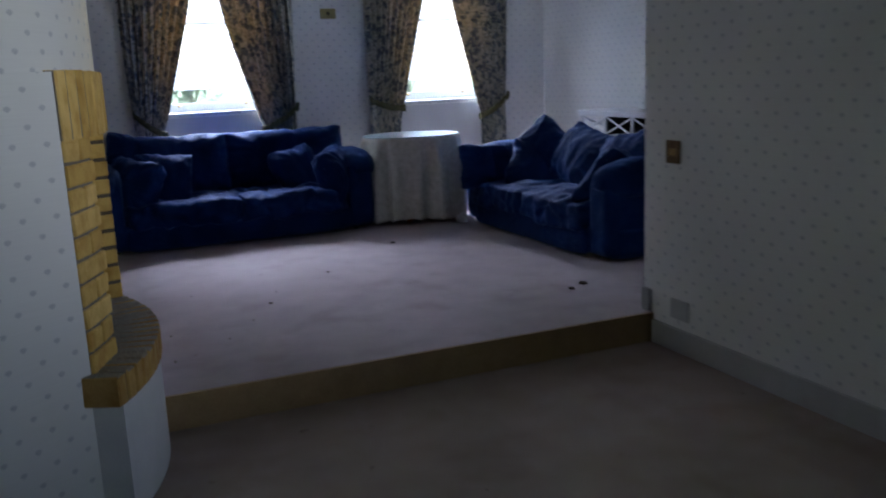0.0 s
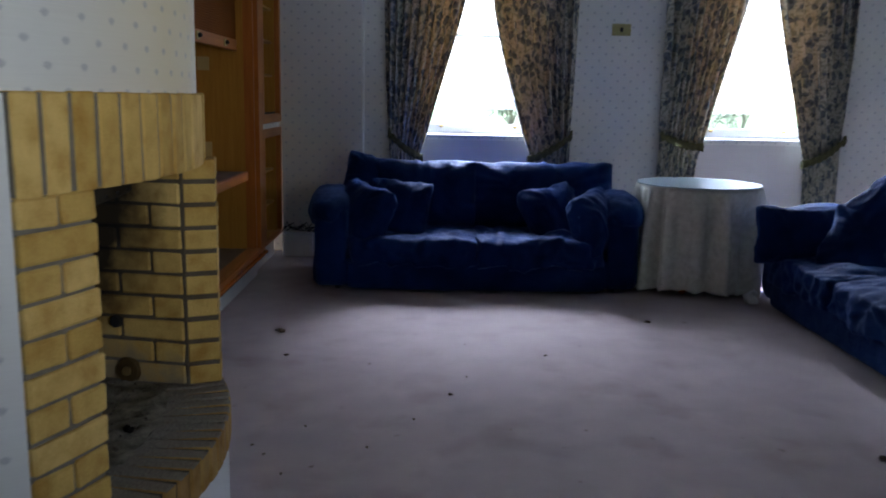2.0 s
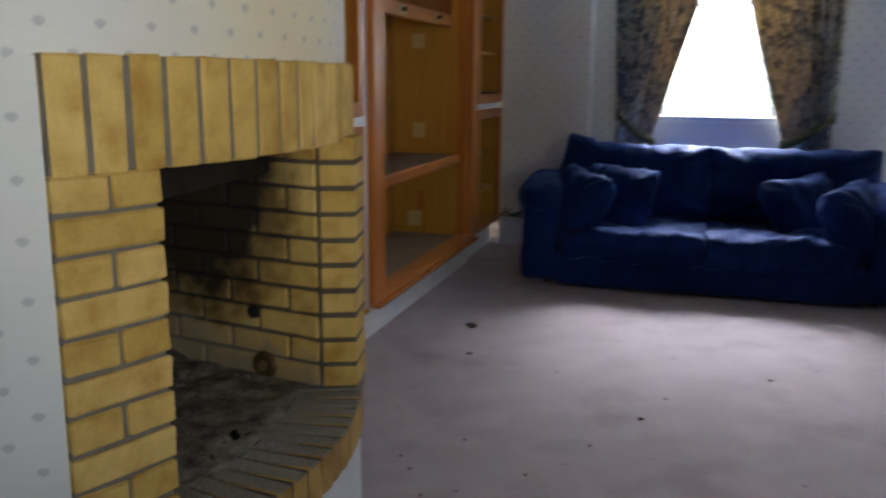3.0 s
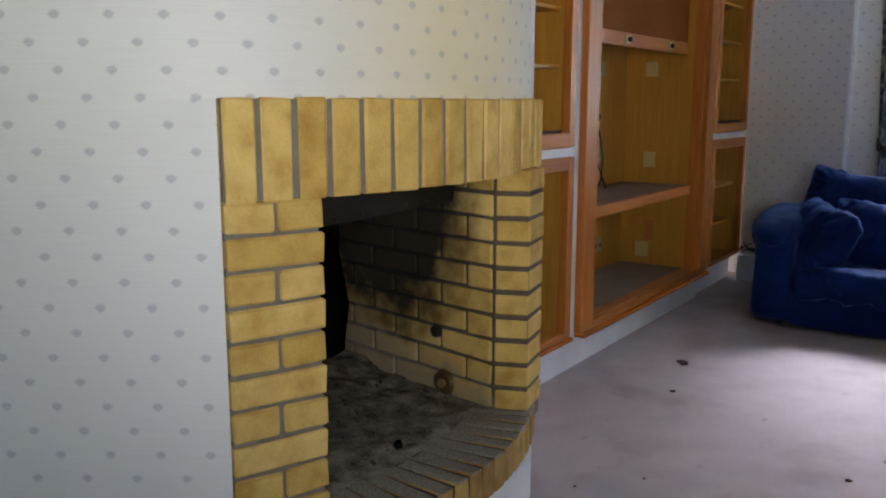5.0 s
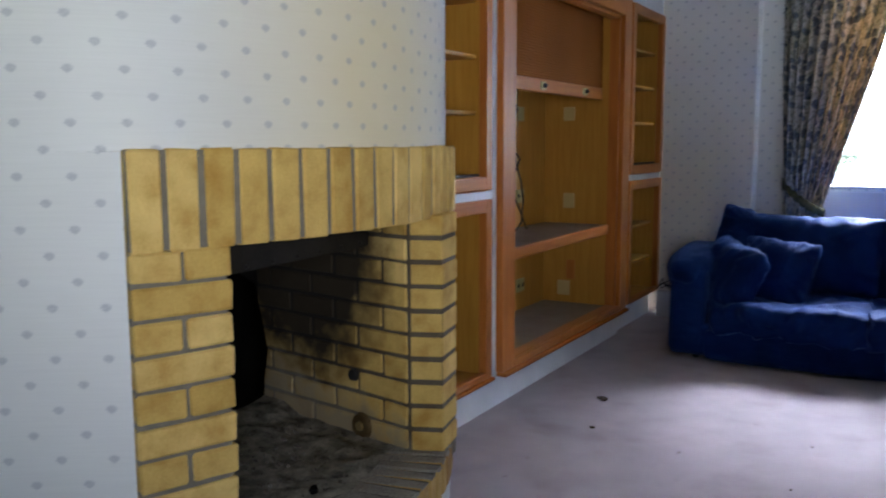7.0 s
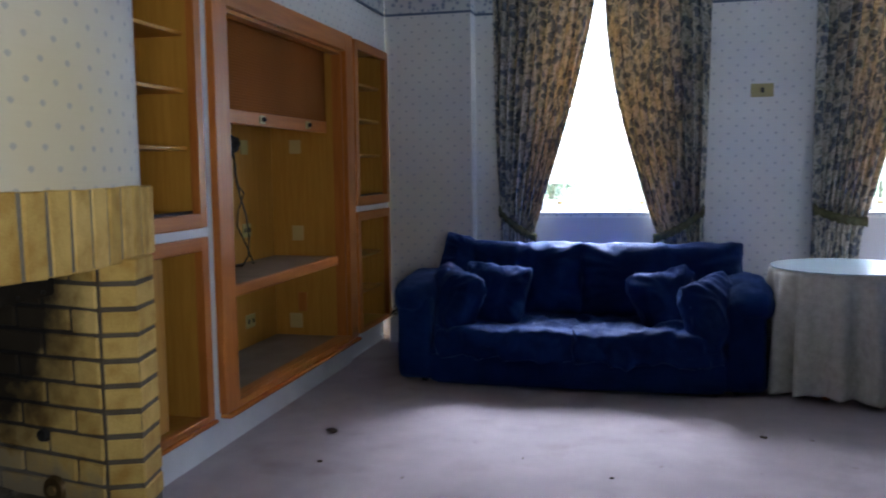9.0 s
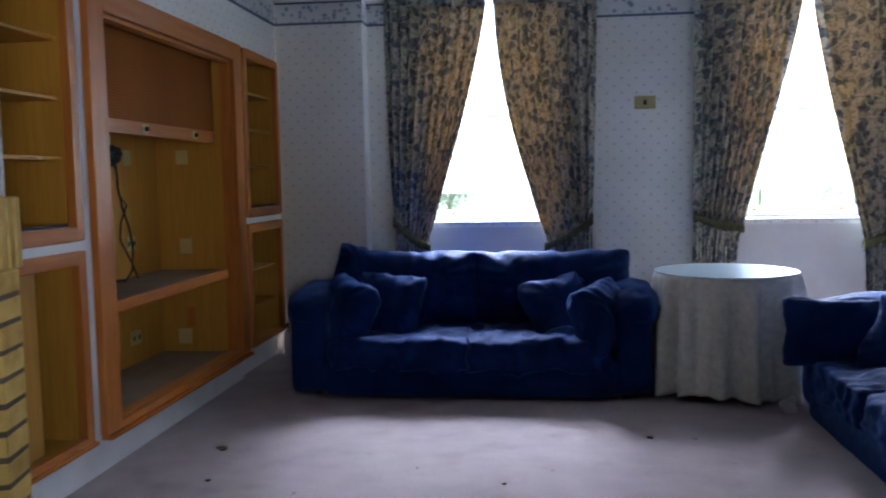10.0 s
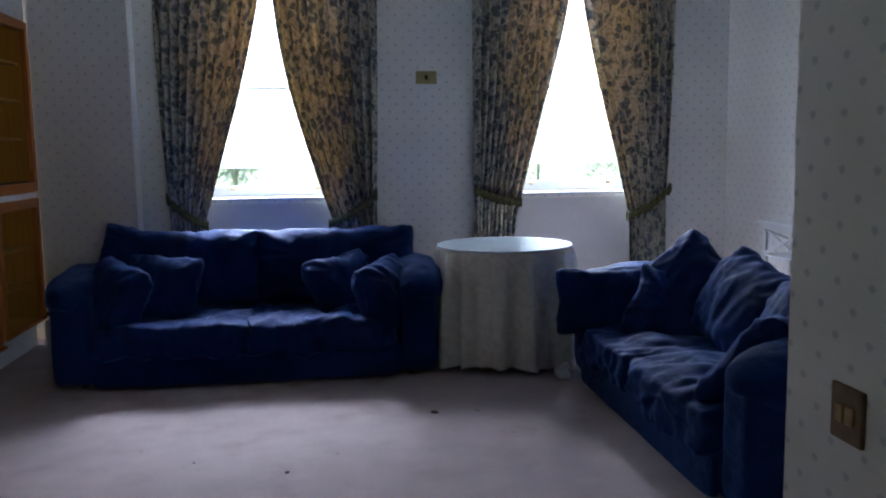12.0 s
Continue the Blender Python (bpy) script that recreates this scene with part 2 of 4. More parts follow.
def curtain_mat():
    m, n, b = nodes_of("curtain_print", 0.85, 0, 0.2)
    uv = n.nodes.new("ShaderNodeUVMap")
    warp = n.nodes.new("ShaderNodeTexNoise")
    warp.inputs["Scale"].default_value, warp.inputs["Detail"].default_value = 9, 3
    n.links.new(uv.outputs[0], warp.inputs[0])
    vec = n.nodes.new("ShaderNodeVectorMath")
    vec.operation = "MULTIPLY_ADD"
    vec.inputs[1].default_value = (0.12, 0.10, 0.0)
    n.links.new(warp.outputs["Color"], vec.inputs[0])
    n.links.new(uv.outputs[0], vec.inputs[2])
    flowers = n.nodes.new("ShaderNodeTexVoronoi")
    flowers.inputs["Scale"].default_value = 16.0
    n.links.new(vec.outputs[0], flowers.inputs[0])
    leaves = n.nodes.new("ShaderNodeTexNoise")
    leaves.inputs["Scale"].default_value, leaves.inputs["Detail"].default_value = 34, 2
    n.links.new(vec.outputs[0], leaves.inputs[0])
    ground_c = ramp(n, warp.outputs[0], [(0.3, (0.48, 0.46, 0.37)), (0.7, (0.62, 0.61, 0.53))])
    k = ramp(n, flowers.outputs["Distance"], [(0.40, (1, 1, 1)), (0.48, (0, 0, 0))])
    blue = ramp(n, leaves.outputs[0], [(0.40, (0.05, 0.07, 0.10)), (0.6, (0.20, 0.24, 0.27))])
    sprig = ramp(n, leaves.outputs[0], [(0.50, (0, 0, 0)), (0.57, (1, 1, 1))])
    col = mixc(n, mathn(n, "MULTIPLY", sprig, 0.6), ground_c, (0.17, 0.19, 0.16))
    col = mixc(n, mathn(n, "MULTIPLY", k, 0.9), col, blue)
    n.links.new(col, b.inputs["Base Color"])
    tr = n.nodes.new("ShaderNodeBsdfTranslucent")
    n.links.new(mixc(n, 1.0, col, (1.0, 0.73, 0.42), "MULTIPLY"), tr.inputs[0])
    mix = n.nodes.new("ShaderNodeMixShader")
    mix.inputs[0].default_value = 0.20
    n.links.new(b.outputs[0], mix.inputs[1])
    n.links.new(tr.outputs[0], mix.inputs[2])
    n.links.new(mix.outputs[0], n.nodes["Material Output"].inputs[0])
    return m


def glass(name):
    m, n, b = nodes_of(name, 0.03)
    b.inputs["Transmission Weight"].default_value = 1.0
    b.inputs["IOR"].default_value = 1.45
    return m


def damask():
    m, n, b = nodes_of("cloth_cream", 0.88, 0, 0.2)
    g = noise_tex(n, 26.0, 4)
    k = mathn(n, "ADD", mathn(n, "MULTIPLY", g, 0.6), mathn(n, "MULTIPLY", noise_tex(n, 90.0, 3, stretch=(1, 1, 2.5)), 0.4))
    n.links.new(ramp(n, k, [(0.3, (0.50, 0.49, 0.44)), (0.7, (0.74, 0.73, 0.68))]), b.inputs["Base Color"])
    bump(n, b, k, 0.2, 0.003)
    return m


PITCH = 0.108
PAPER = wallpaper()
BORDER = border_mat()
WHITE = plain("white_paint", (0.62, 0.64, 0.66), (0.76, 0.77, 0.78), 5, 0.5, bumps=0.1)
CEIL = plain("ceiling_paint", (0.78, 0.78, 0.77), (0.84, 0.84, 0.83), 3, 0.9)
BLUELINE = plain("border_edge", (0.07, 0.10, 0.17), (0.12, 0.16, 0.24), 6, 0.6)
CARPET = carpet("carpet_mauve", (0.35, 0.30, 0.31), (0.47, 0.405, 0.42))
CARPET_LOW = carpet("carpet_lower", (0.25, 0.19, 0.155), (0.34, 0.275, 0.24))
GREYPAINT = plain("worn_grey_paint", (0.38, 0.38, 0.38), (0.48, 0.48, 0.47), 5, 0.6)
RISER = plain("riser_tan", (0.25, 0.165, 0.075), (0.36, 0.25, 0.125), 9, 0.7, bumps=0.3)
YB = ((0.56, 0.37, 0.10), (0.65, 0.45, 0.14), (0.74, 0.53, 0.19))
BRICK = brick_mat("brick_yellow", YB)
BRICK_SOOT = brick_mat("brick_sooty", YB, True)
BRICK_HEARTH = brick_mat("brick_hearth", ((0.34, 0.20, 0.07), (0.42, 0.27, 0.09), (0.50, 0.33, 0.11)), False, True)
MORTAR_SOOT = brick_mat("mortar_sooty", ((0.12, 0.10, 0.07), (0.12, 0.10, 0.07), (0.14, 0.12, 0.085)), True)
SOOTMORTAR = plain("dirty_mortar", (0.035, 0.03, 0.024), (0.08, 0.07, 0.055), 20, 0.95, bumps=0.6)
MORTAR = plain("mortar", (0.15, 0.13, 0.095), (0.25, 0.22, 0.17), 20, 0.95, bumps=0.6)
SOOT = plain("soot", (0.006, 0.006, 0.006), (0.014, 0.013, 0.012), 9, 1.0, bumps=0.4, spec=0.0)
RUBBLE = plain("ash_rubble", (0.05, 0.042, 0.032), (0.13, 0.115, 0.09), 40, 1.0, bumps=0.5, spec=0.0)
ASH = plain("ash_bed", (0.035, 0.031, 0.024), (0.42, 0.385, 0.30), 18, 1.0, bumps=1.0, spec=0.0)
IRON = plain("dark_iron", (0.012, 0.011, 0.010), (0.03, 0.027, 0.022), 12, 0.6, 0.2, spec=0.2)
OAK = wood("frame_wood", (0.36, 0.112, 0.018), (0.50, 0.175, 0.032), 2)
OAK_Y = wood("rail_wood", (0.36, 0.112, 0.018), (0.50, 0.175, 0.032), 1)
VENEER = wood("veneer_gold", (0.40, 0.185, 0.022), (0.52, 0.26, 0.04), 2, 0.4)
OAK_GLOSS = wood("varnished_rail_wood", (0.36, 0.112, 0.018), (0.50, 0.175, 0.032), 1, 0.18)
OAK_GLOSS.node_tree.nodes["Principled BSDF"].inputs["Specular IOR Level"].default_value = 0.6
TAMBOUR = wood("tambour_wood", (0.19, 0.060, 0.010), (0.27, 0.092, 0.016), 1, 0.75)
TAMBOUR.node_tree.nodes["Principled BSDF"].inputs["Specular IOR Level"].default_value = 0.08
PANELPAINT = plain("blue_grey_paint", (0.56, 0.56, 0.57), (0.62, 0.62, 0.63), 4, 0.6)
SHELFTOP = plain("shelf_grey", (0.17, 0.13, 0.10), (0.26, 0.21, 0.17), 7, 0.5)
BLUE = fabric("blue_linen", (0.0035, 0.013, 0.058), (0.009, 0.031, 0.132), sheen=0.34)
CURTAIN = curtain_mat()
TIE = plain("tieback_green", (0.045, 0.045, 0.014), (0.12, 0.115, 0.04), 40, 0.8, bumps=0.5)
CLOTH = damask()
BRASS = plain("brass", (0.45, 0.32, 0.12), (0.6, 0.45, 0.2), 20, 0.35, 0.8)
PLASTIC = plain("cream_plastic", (0.36, 0.31, 0.12), (0.46, 0.40, 0.18), 20, 0.4)
BLACK = plain("black", (0.008, 0.008, 0.008), (0.02, 0.02, 0.02), 10, 0.5)
CRUMB = plain("crumb_brown", (0.10, 0.08, 0.055), (0.18, 0.14, 0.10), 30, 0.9)
LEAF = plain("dry_leaf", (0.03, 0.018, 0.01), (0.08, 0.05, 0.025), 30, 0.9)
PALEWOOD = plain("pale_veneer", (0.50, 0.36, 0.13), (0.58, 0.43, 0.17), 12, 0.5)
PALE = plain("pale_glass", (0.60, 0.76, 0.83), (0.66, 0.80, 0.87), 2, 0.22, spec=1.0)
AGED = plain("aged_brass", (0.22, 0.13, 0.04), (0.38, 0.26, 0.10), 30, 0.4, 0.6)
DULL = plain("dull_brass", (0.10, 0.06, 0.02), (0.18, 0.12, 0.05), 30, 0.4, 0.6)
GLASS = glass("clear_glass")
LAWN = plain("far_lawn", (0.10, 0.16, 0.05), (0.20, 0.26, 0.10), 0.5, 0.95)


# ---- mesh helpers ----
def part(name, bm, material, parent=None, label="", smooth=False):
    me = bpy.data.meshes.new(name)
    bm.normal_update()
    bm.to_mesh(me)
    bm.free()
    for m in (material if isinstance(material, (list, tuple)) else [material]):
        me.materials.append(m)
    if smooth:
        me.shade_smooth()
    ob = new(name, me)
    if parent is not None:
        ob.parent = parent
    if label:
        ob["label"] = label
    return ob


def thing(name, x, y, z, label, category, group="", rz=0.0):
    e = new(name)
    e.matrix_world = pose(x, y, z, 0, 0, rz)
    e.empty_display_size = 0.1
    return tagged(e, label, category, group)


def box(bm, x0, x1, y0, y1, z0, z1, mat=0):
    v = [bm.verts.new((x, y, z)) for z in (z0, z1) for y in (y0, y1) for x in (x0, x1)]
    for q in ((0, 2, 3, 1), (4, 5, 7, 6), (0, 1, 5, 4), (2, 6, 7, 3), (0, 4, 6, 2), (1, 3, 7, 5)):
        f = bm.faces.new([v[i] for i in q])
        f.material_index = mat
    return v


def bevel(bm, w, seg=2):
    bmesh.ops.remove_doubles(bm, verts=bm.verts, dist=1e-5)
    bmesh.ops.bevel(bm, geom=list(bm.edges), offset=w, segments=seg, affect="EDGES", profile=0.5, clamp_overlap=True)


def rbox(x0, x1, y0, y1, z0, z1, w=0.004, seg=2):
    bm = bmesh.new()
    box(bm, x0, x1, y0, y1, z0, z1)
    bevel(bm, w, seg)
    return bm


def uv_metres(bm):
    bm.normal_update()
    lay = bm.loops.layers.uv.verify()
    for f in bm.faces:
        for l in f.loops:
            c, nn = l.vert.co, f.normal
            l[lay].uv = (c.x, c.y) if abs(nn.z) > 0.7 else ((c.x, c.z) if abs(nn.y) > abs(nn.x) else (c.y, c.z))


def wall_boxes(name, cells, material):
    bm = bmesh.new()
    for c in cells:
        box(bm, *c)
    uv_metres(bm)
    return tagged(part(name, bm, material), kind="structure")


def ribbon(bm, path, z0, z1, u0=0.0, thick=0.0):
    """A wall along a path in plan, with metre UVs; the outside is to the right of the way."""
    lay = bm.loops.layers.uv.verify()
    u = u0
    for (ax, ay), (bx, by) in zip(path, path[1:]):
        d = math.hypot(bx - ax, by - ay)
        q = [bm.verts.new(p) for p in ((ax, ay, z0), (bx, by, z0), (bx, by, z1), (ax, ay, z1))]
        f = bm.faces.new(q)
        for l, w in zip(f.loops, ((u, z0), (u + d, z0), (u + d, z1), (u, z1))):
            l[lay].uv = w
        u += d
    return u


def extrude_poly(bm, pts, z0, z1, mat=0):
    lo = [bm.verts.new((x, y, z0)) for x, y in pts]
    hi = [bm.verts.new((x, y, z1)) for x, y in pts]
    n = len(pts)
    fs = [bm.faces.new(lo[::-1]), bm.faces.new(hi)]
    fs += [bm.faces.new((lo[i], lo[(i + 1) % n], hi[(i + 1) % n], hi[i])) for i in range(n)]
    for f in fs:
        f.material_index = mat


def arc_pts(cx, cy, r, y0, y1, n):
    a0, a1 = math.asin((y0 - cy) / r), math.asin((y1 - cy) / r)
    return [(cx + r * math.cos(a0 + (a1 - a0) * i / n), cy + r * math.sin(a0 + (a1 - a0) * i / n)) for i in range(n + 1)]


# ---- plan ----
NORTH, COLUMN = 8.10, 7.93
EAST, SIDE, NOOK = 4.70, 2.60, 3.41
CAB = -0.43
STEP_Y, LOW = 3.34, -0.15
CEILZ, BORD = 2.90, 2.50
ACX, ACY, AR = -1.56, 3.38, 1.67
HCX, HCY, HR = -1.09, 3.27, 1.297
WINDOWS = ((0.62, 1.76), (2.90, 4.04))
SILL, HEAD = 0.98, 2.84

# ---- structure ----
bm = bmesh.new()
box(bm, -2.2, EAST + 0.2, STEP_Y, NORTH + 0.2, -0.4, 0.0)
tagged(part("floor_upper", bm, CARPET), kind="structure")
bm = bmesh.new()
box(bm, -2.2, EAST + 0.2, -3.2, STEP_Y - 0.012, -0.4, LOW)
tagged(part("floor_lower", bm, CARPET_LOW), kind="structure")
bm = rbox(-0.9, SIDE, STEP_Y - 0.012, STEP_Y + 0.004, LOW, 0.003, 0.002, 1)
tagged(part("step_riser", bm, RISER), kind="structure")
bm = bmesh.new()
box(bm, -2.2, EAST + 0.2, -3.2, NORTH + 0.2, CEILZ, CEILZ + 0.15)
tagged(part("ceiling", bm, CEIL), kind="structure")

(wa, wb), (wc, wd) = WINDOWS
T = NORTH + 0.26
cells = [(-0.9, wa, NORTH, T, 0, CEILZ), (wb, wc, NORTH, T, 0, CEILZ), (wd, EAST + 0.2, NORTH, T, 0, CEILZ)]
for a, b in WINDOWS:
    cells += [(a, b, NORTH, T, 0, SILL), (a, b, NORTH, T, HEAD, CEILZ)]
wall_boxes("wall_north", cells, PAPER)
wall_boxes("wall_east", [(EAST, EAST + 0.2, NOOK, NORTH, 0, CEILZ)], PAPER)
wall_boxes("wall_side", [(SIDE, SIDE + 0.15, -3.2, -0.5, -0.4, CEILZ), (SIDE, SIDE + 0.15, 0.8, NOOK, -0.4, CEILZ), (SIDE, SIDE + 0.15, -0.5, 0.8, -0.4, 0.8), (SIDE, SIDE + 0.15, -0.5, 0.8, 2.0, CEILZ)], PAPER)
wall_boxes("wall_nook", [(SIDE + 0.15, EAST, NOOK - 0.15, NOOK, 0, CEILZ)], PAPER)
wall_boxes("wall_column", [(CAB + 0.02, 0.24, COLUMN, NORTH, 0, CEILZ)], PAPER)
wall_boxes("wall_south", [(-2.2, SIDE, -3.2, -3.0, -0.4, CEILZ)], PAPER)
wall_boxes("wall_west", [(-2.2, -2.0, -3.0, 3.4, -0.4, CEILZ)], PAPER)
wall_boxes("wall_alcove", [(-1.25, -1.10, 3.4, NORTH, 0, CEILZ)], PAPER)
# the diagonal wall that runs into the rounded chimney breast
P0, D = (-0.062, 2.691), (-0.83, -0.558)
wall_front = arc_pts(ACX, ACY, AR - 0.022, 2.705, 3.985, 20)
bm = bmesh.new()
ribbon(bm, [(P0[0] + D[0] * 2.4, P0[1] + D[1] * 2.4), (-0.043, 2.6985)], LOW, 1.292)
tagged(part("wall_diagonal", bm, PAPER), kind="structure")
bend0, bend1 = (P0[0] + D[0] * 0.14, P0[1] + D[1] * 0.14), wall_front[3]
bend = [tuple((1 - q) ** 2 * a + 2 * q * (1 - q) * c + q * q * e for a, c, e in zip(bend0, (-0.052, 2.695), bend1)) for q in [k / 8 for k in range(9)]]
bm = bmesh.new()
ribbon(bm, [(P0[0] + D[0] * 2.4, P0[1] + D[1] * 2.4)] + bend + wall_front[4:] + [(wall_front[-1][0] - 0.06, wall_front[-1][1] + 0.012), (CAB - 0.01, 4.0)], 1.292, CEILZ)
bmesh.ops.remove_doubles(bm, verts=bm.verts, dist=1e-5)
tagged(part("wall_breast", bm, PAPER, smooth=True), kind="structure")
wall_boxes("wall_above_cabinets", [(CAB - 0.12, CAB - 0.004, 4.0, COLUMN, 2.22, CEILZ)], PAPER)
# border, cornice and its dark edges
def strip(name, x0, x1, y0, y1, z0, z1, mat):
    bm = bmesh.new()
    box(bm, x0, x1, y0, y1, z0, z1)
    uv_metres(bm)
    return tagged(part(name, bm, mat), kind="structure")


for x0, x1, y in ((0.24, wa, NORTH), (wb, wc, NORTH), (wd, EAST, NORTH), (CAB + 0.004, 0.244, COLUMN)):
    strip("wallpaper_border", x0, x1, y - 0.003, y, BORD + 0.018, 2.655, BORDER)
    strip("border_edge", x0, x1, y - 0.006, y, BORD, BORD + 0.018, BLUELINE)
    strip("border_edge", x0, x1, y - 0.006, y, 2.655, 2.668, BLUELINE)
strip("wallpaper_border", 0.24, 0.243, COLUMN, NORTH - 0.006, BORD + 0.018, 2.655, BORDER)
strip("border_edge", 0.24, 0.246, COLUMN, NORTH - 0.006, BORD, BORD + 0.018, BLUELINE)
strip("wallpaper_border", CAB - 0.004, CAB - 0.001, 4.0, COLUMN - 0.006, BORD + 0.018, 2.655, BORDER)
strip("border_edge", CAB - 0.004, CAB + 0.002, 4.0, COLUMN - 0.006, BORD, BORD + 0.018, BLUELINE)
strip("wallpaper_border", EAST - 0.003, EAST, NOOK, NORTH - 0.006, BORD + 0.018, 2.655, BORDER)
strip("border_edge", EAST - 0.006, EAST, NOOK, NORTH - 0.006, BORD, BORD + 0.018, BLUELINE)
for n, (x0, x1, y0, y1) in (("cornice", (0.24, wa, NORTH - 0.05, NORTH)), ("cornice", (wb, wc, NORTH - 0.05, NORTH)), ("cornice", (wd, EAST, NORTH - 0.05, NORTH)), ("cornice_column", (CAB, 0.24, COLUMN - 0.05, COLUMN))):
    bm = rbox(x0, x1, y0, y1, 2.668, CEILZ, 0.012, 2)
    tagged(part(n, bm, CEIL), kind="structure")


def skirting(x0, x1, y0, y1, z0, h=0.13, mat=None):
    tagged(part("baseboard", rbox(x0, x1, y0, y1, z0, z0 + h, 0.005, 2), mat or WHITE), kind="structure")


skirting(0.24, EAST - 0.018, NORTH - 0.018, NORTH, 0.0)
skirting(CAB + 0.03, 0.24, COLUMN - 0.018, COLUMN, 0.0, 0.16)
skirting(EAST - 0.018, EAST, NOOK, NORTH - 0.018, 0.0)
skirting(SIDE + 0.16, EAST - 0.018, NOOK, NOOK + 0.018, 0.0)
skirting(SIDE - 0.018, SIDE, -3.0, STEP_Y - 0.014, LOW, 0.12, GREYPAINT)
skirting(SIDE - 0.018, SIDE, STEP_Y + 0.006, NOOK, 0.004, 0.12, GREYPAINT)
skirting(-2.0, SIDE - 0.02, -3.0, -2.982, LOW)


for a, b in WINDOWS:
    bm = rbox(a, b, NORTH - 0.004, NORTH, 0.135, SILL - 0.025, 0.001, 1)
    tagged(part("window_apron", bm, PANELPAINT), kind="structure")

# ---- windows ----
def window(name, a, b):
    root = thing(name, (a + b) / 2, NORTH + 0.16, SILL, "white painted sash window in the wallpapered wall, daylight behind", "")
    tagged(root, kind="structure")
    w, h = (b - a) / 2, HEAD - SILL
    fr = part("window_frame", bmesh.new(), WHITE, root)
    bm = bmesh.new()
    box(bm, -w, -w + 0.05, -0.05, 0.05, 0, h)
    box(bm, w - 0.05, w, -0.05, 0.05, 0, h)
    box(bm, -w + 0.05, w - 0.05, -0.05, 0.05, 0, 0.03)
    box(bm, -w + 0.05, w - 0.05, -0.05, 0.05, h - 0.05, h)
    bevel(bm, 0.003, 1)
    bm.to_mesh(fr.data)
    bm.free()
    for zz, yy, n, hh, foot in ((0.03, -0.02, "lower_sash", 0.80, 0.075), (0.83, 0.02, "upper_sash", h - 0.88, 0.022)):
        bm = bmesh.new()
        for x0, x1, z0, z1 in ((-w + 0.05, -w + 0.10, 0, hh), (w - 0.10, w - 0.05, 0, hh), (-w + 0.10, w - 0.10, 0, foot), (-w + 0.10, w - 0.10, hh - 0.016, hh)):
            box(bm, x0, x1, yy - 0.018, yy + 0.018, zz + z0, zz + z1)
        bevel(bm, 0.003, 1)
        sash = part(n, bm, WHITE, root)
        for i, (z0, z1) in enumerate(((foot, hh * 0.6), (hh * 0.6 + 0.009, hh - 0.016))):
            bm = bmesh.new()
            box(bm, -w + 0.10, w - 0.10, yy - 0.002, yy + 0.002, zz + z0, zz + z1)
            p = part("pane", bm, GLASS, sash)
            p.visible_shadow = False
        bm = rbox(-w + 0.10, w - 0.10, yy - 0.012, yy + 0.012, zz + hh * 0.6, zz + hh * 0.6 + 0.009, 0.003, 1)
        part("glazing_bar", bm, WHITE, sash)
    for sx in (-0.31, 0.31):
        bm = bmesh.new()
        bmesh.ops.create_uvsphere(bm, u_segments=10, v_segments=6, radius=0.017)
        bmesh.ops.scale(bm, vec=(1.3, 0.7, 0.8), verts=bm.verts)
        bmesh.ops.translate(bm, vec=(sx, -0.045, 0.085), verts=bm.verts)
        part("sash_lift", bm, BRASS, root, "small dull brass sash lift", True)
    bm = rbox(-w - 0.0, w + 0.0, -0.175, -0.052, 0.0, 0.022, 0.006, 2)
    part("window_sill", bm, WHITE, root)


for i, (a, b) in enumerate(WINDOWS):
    window(f"window_{i + 1}", a, b)


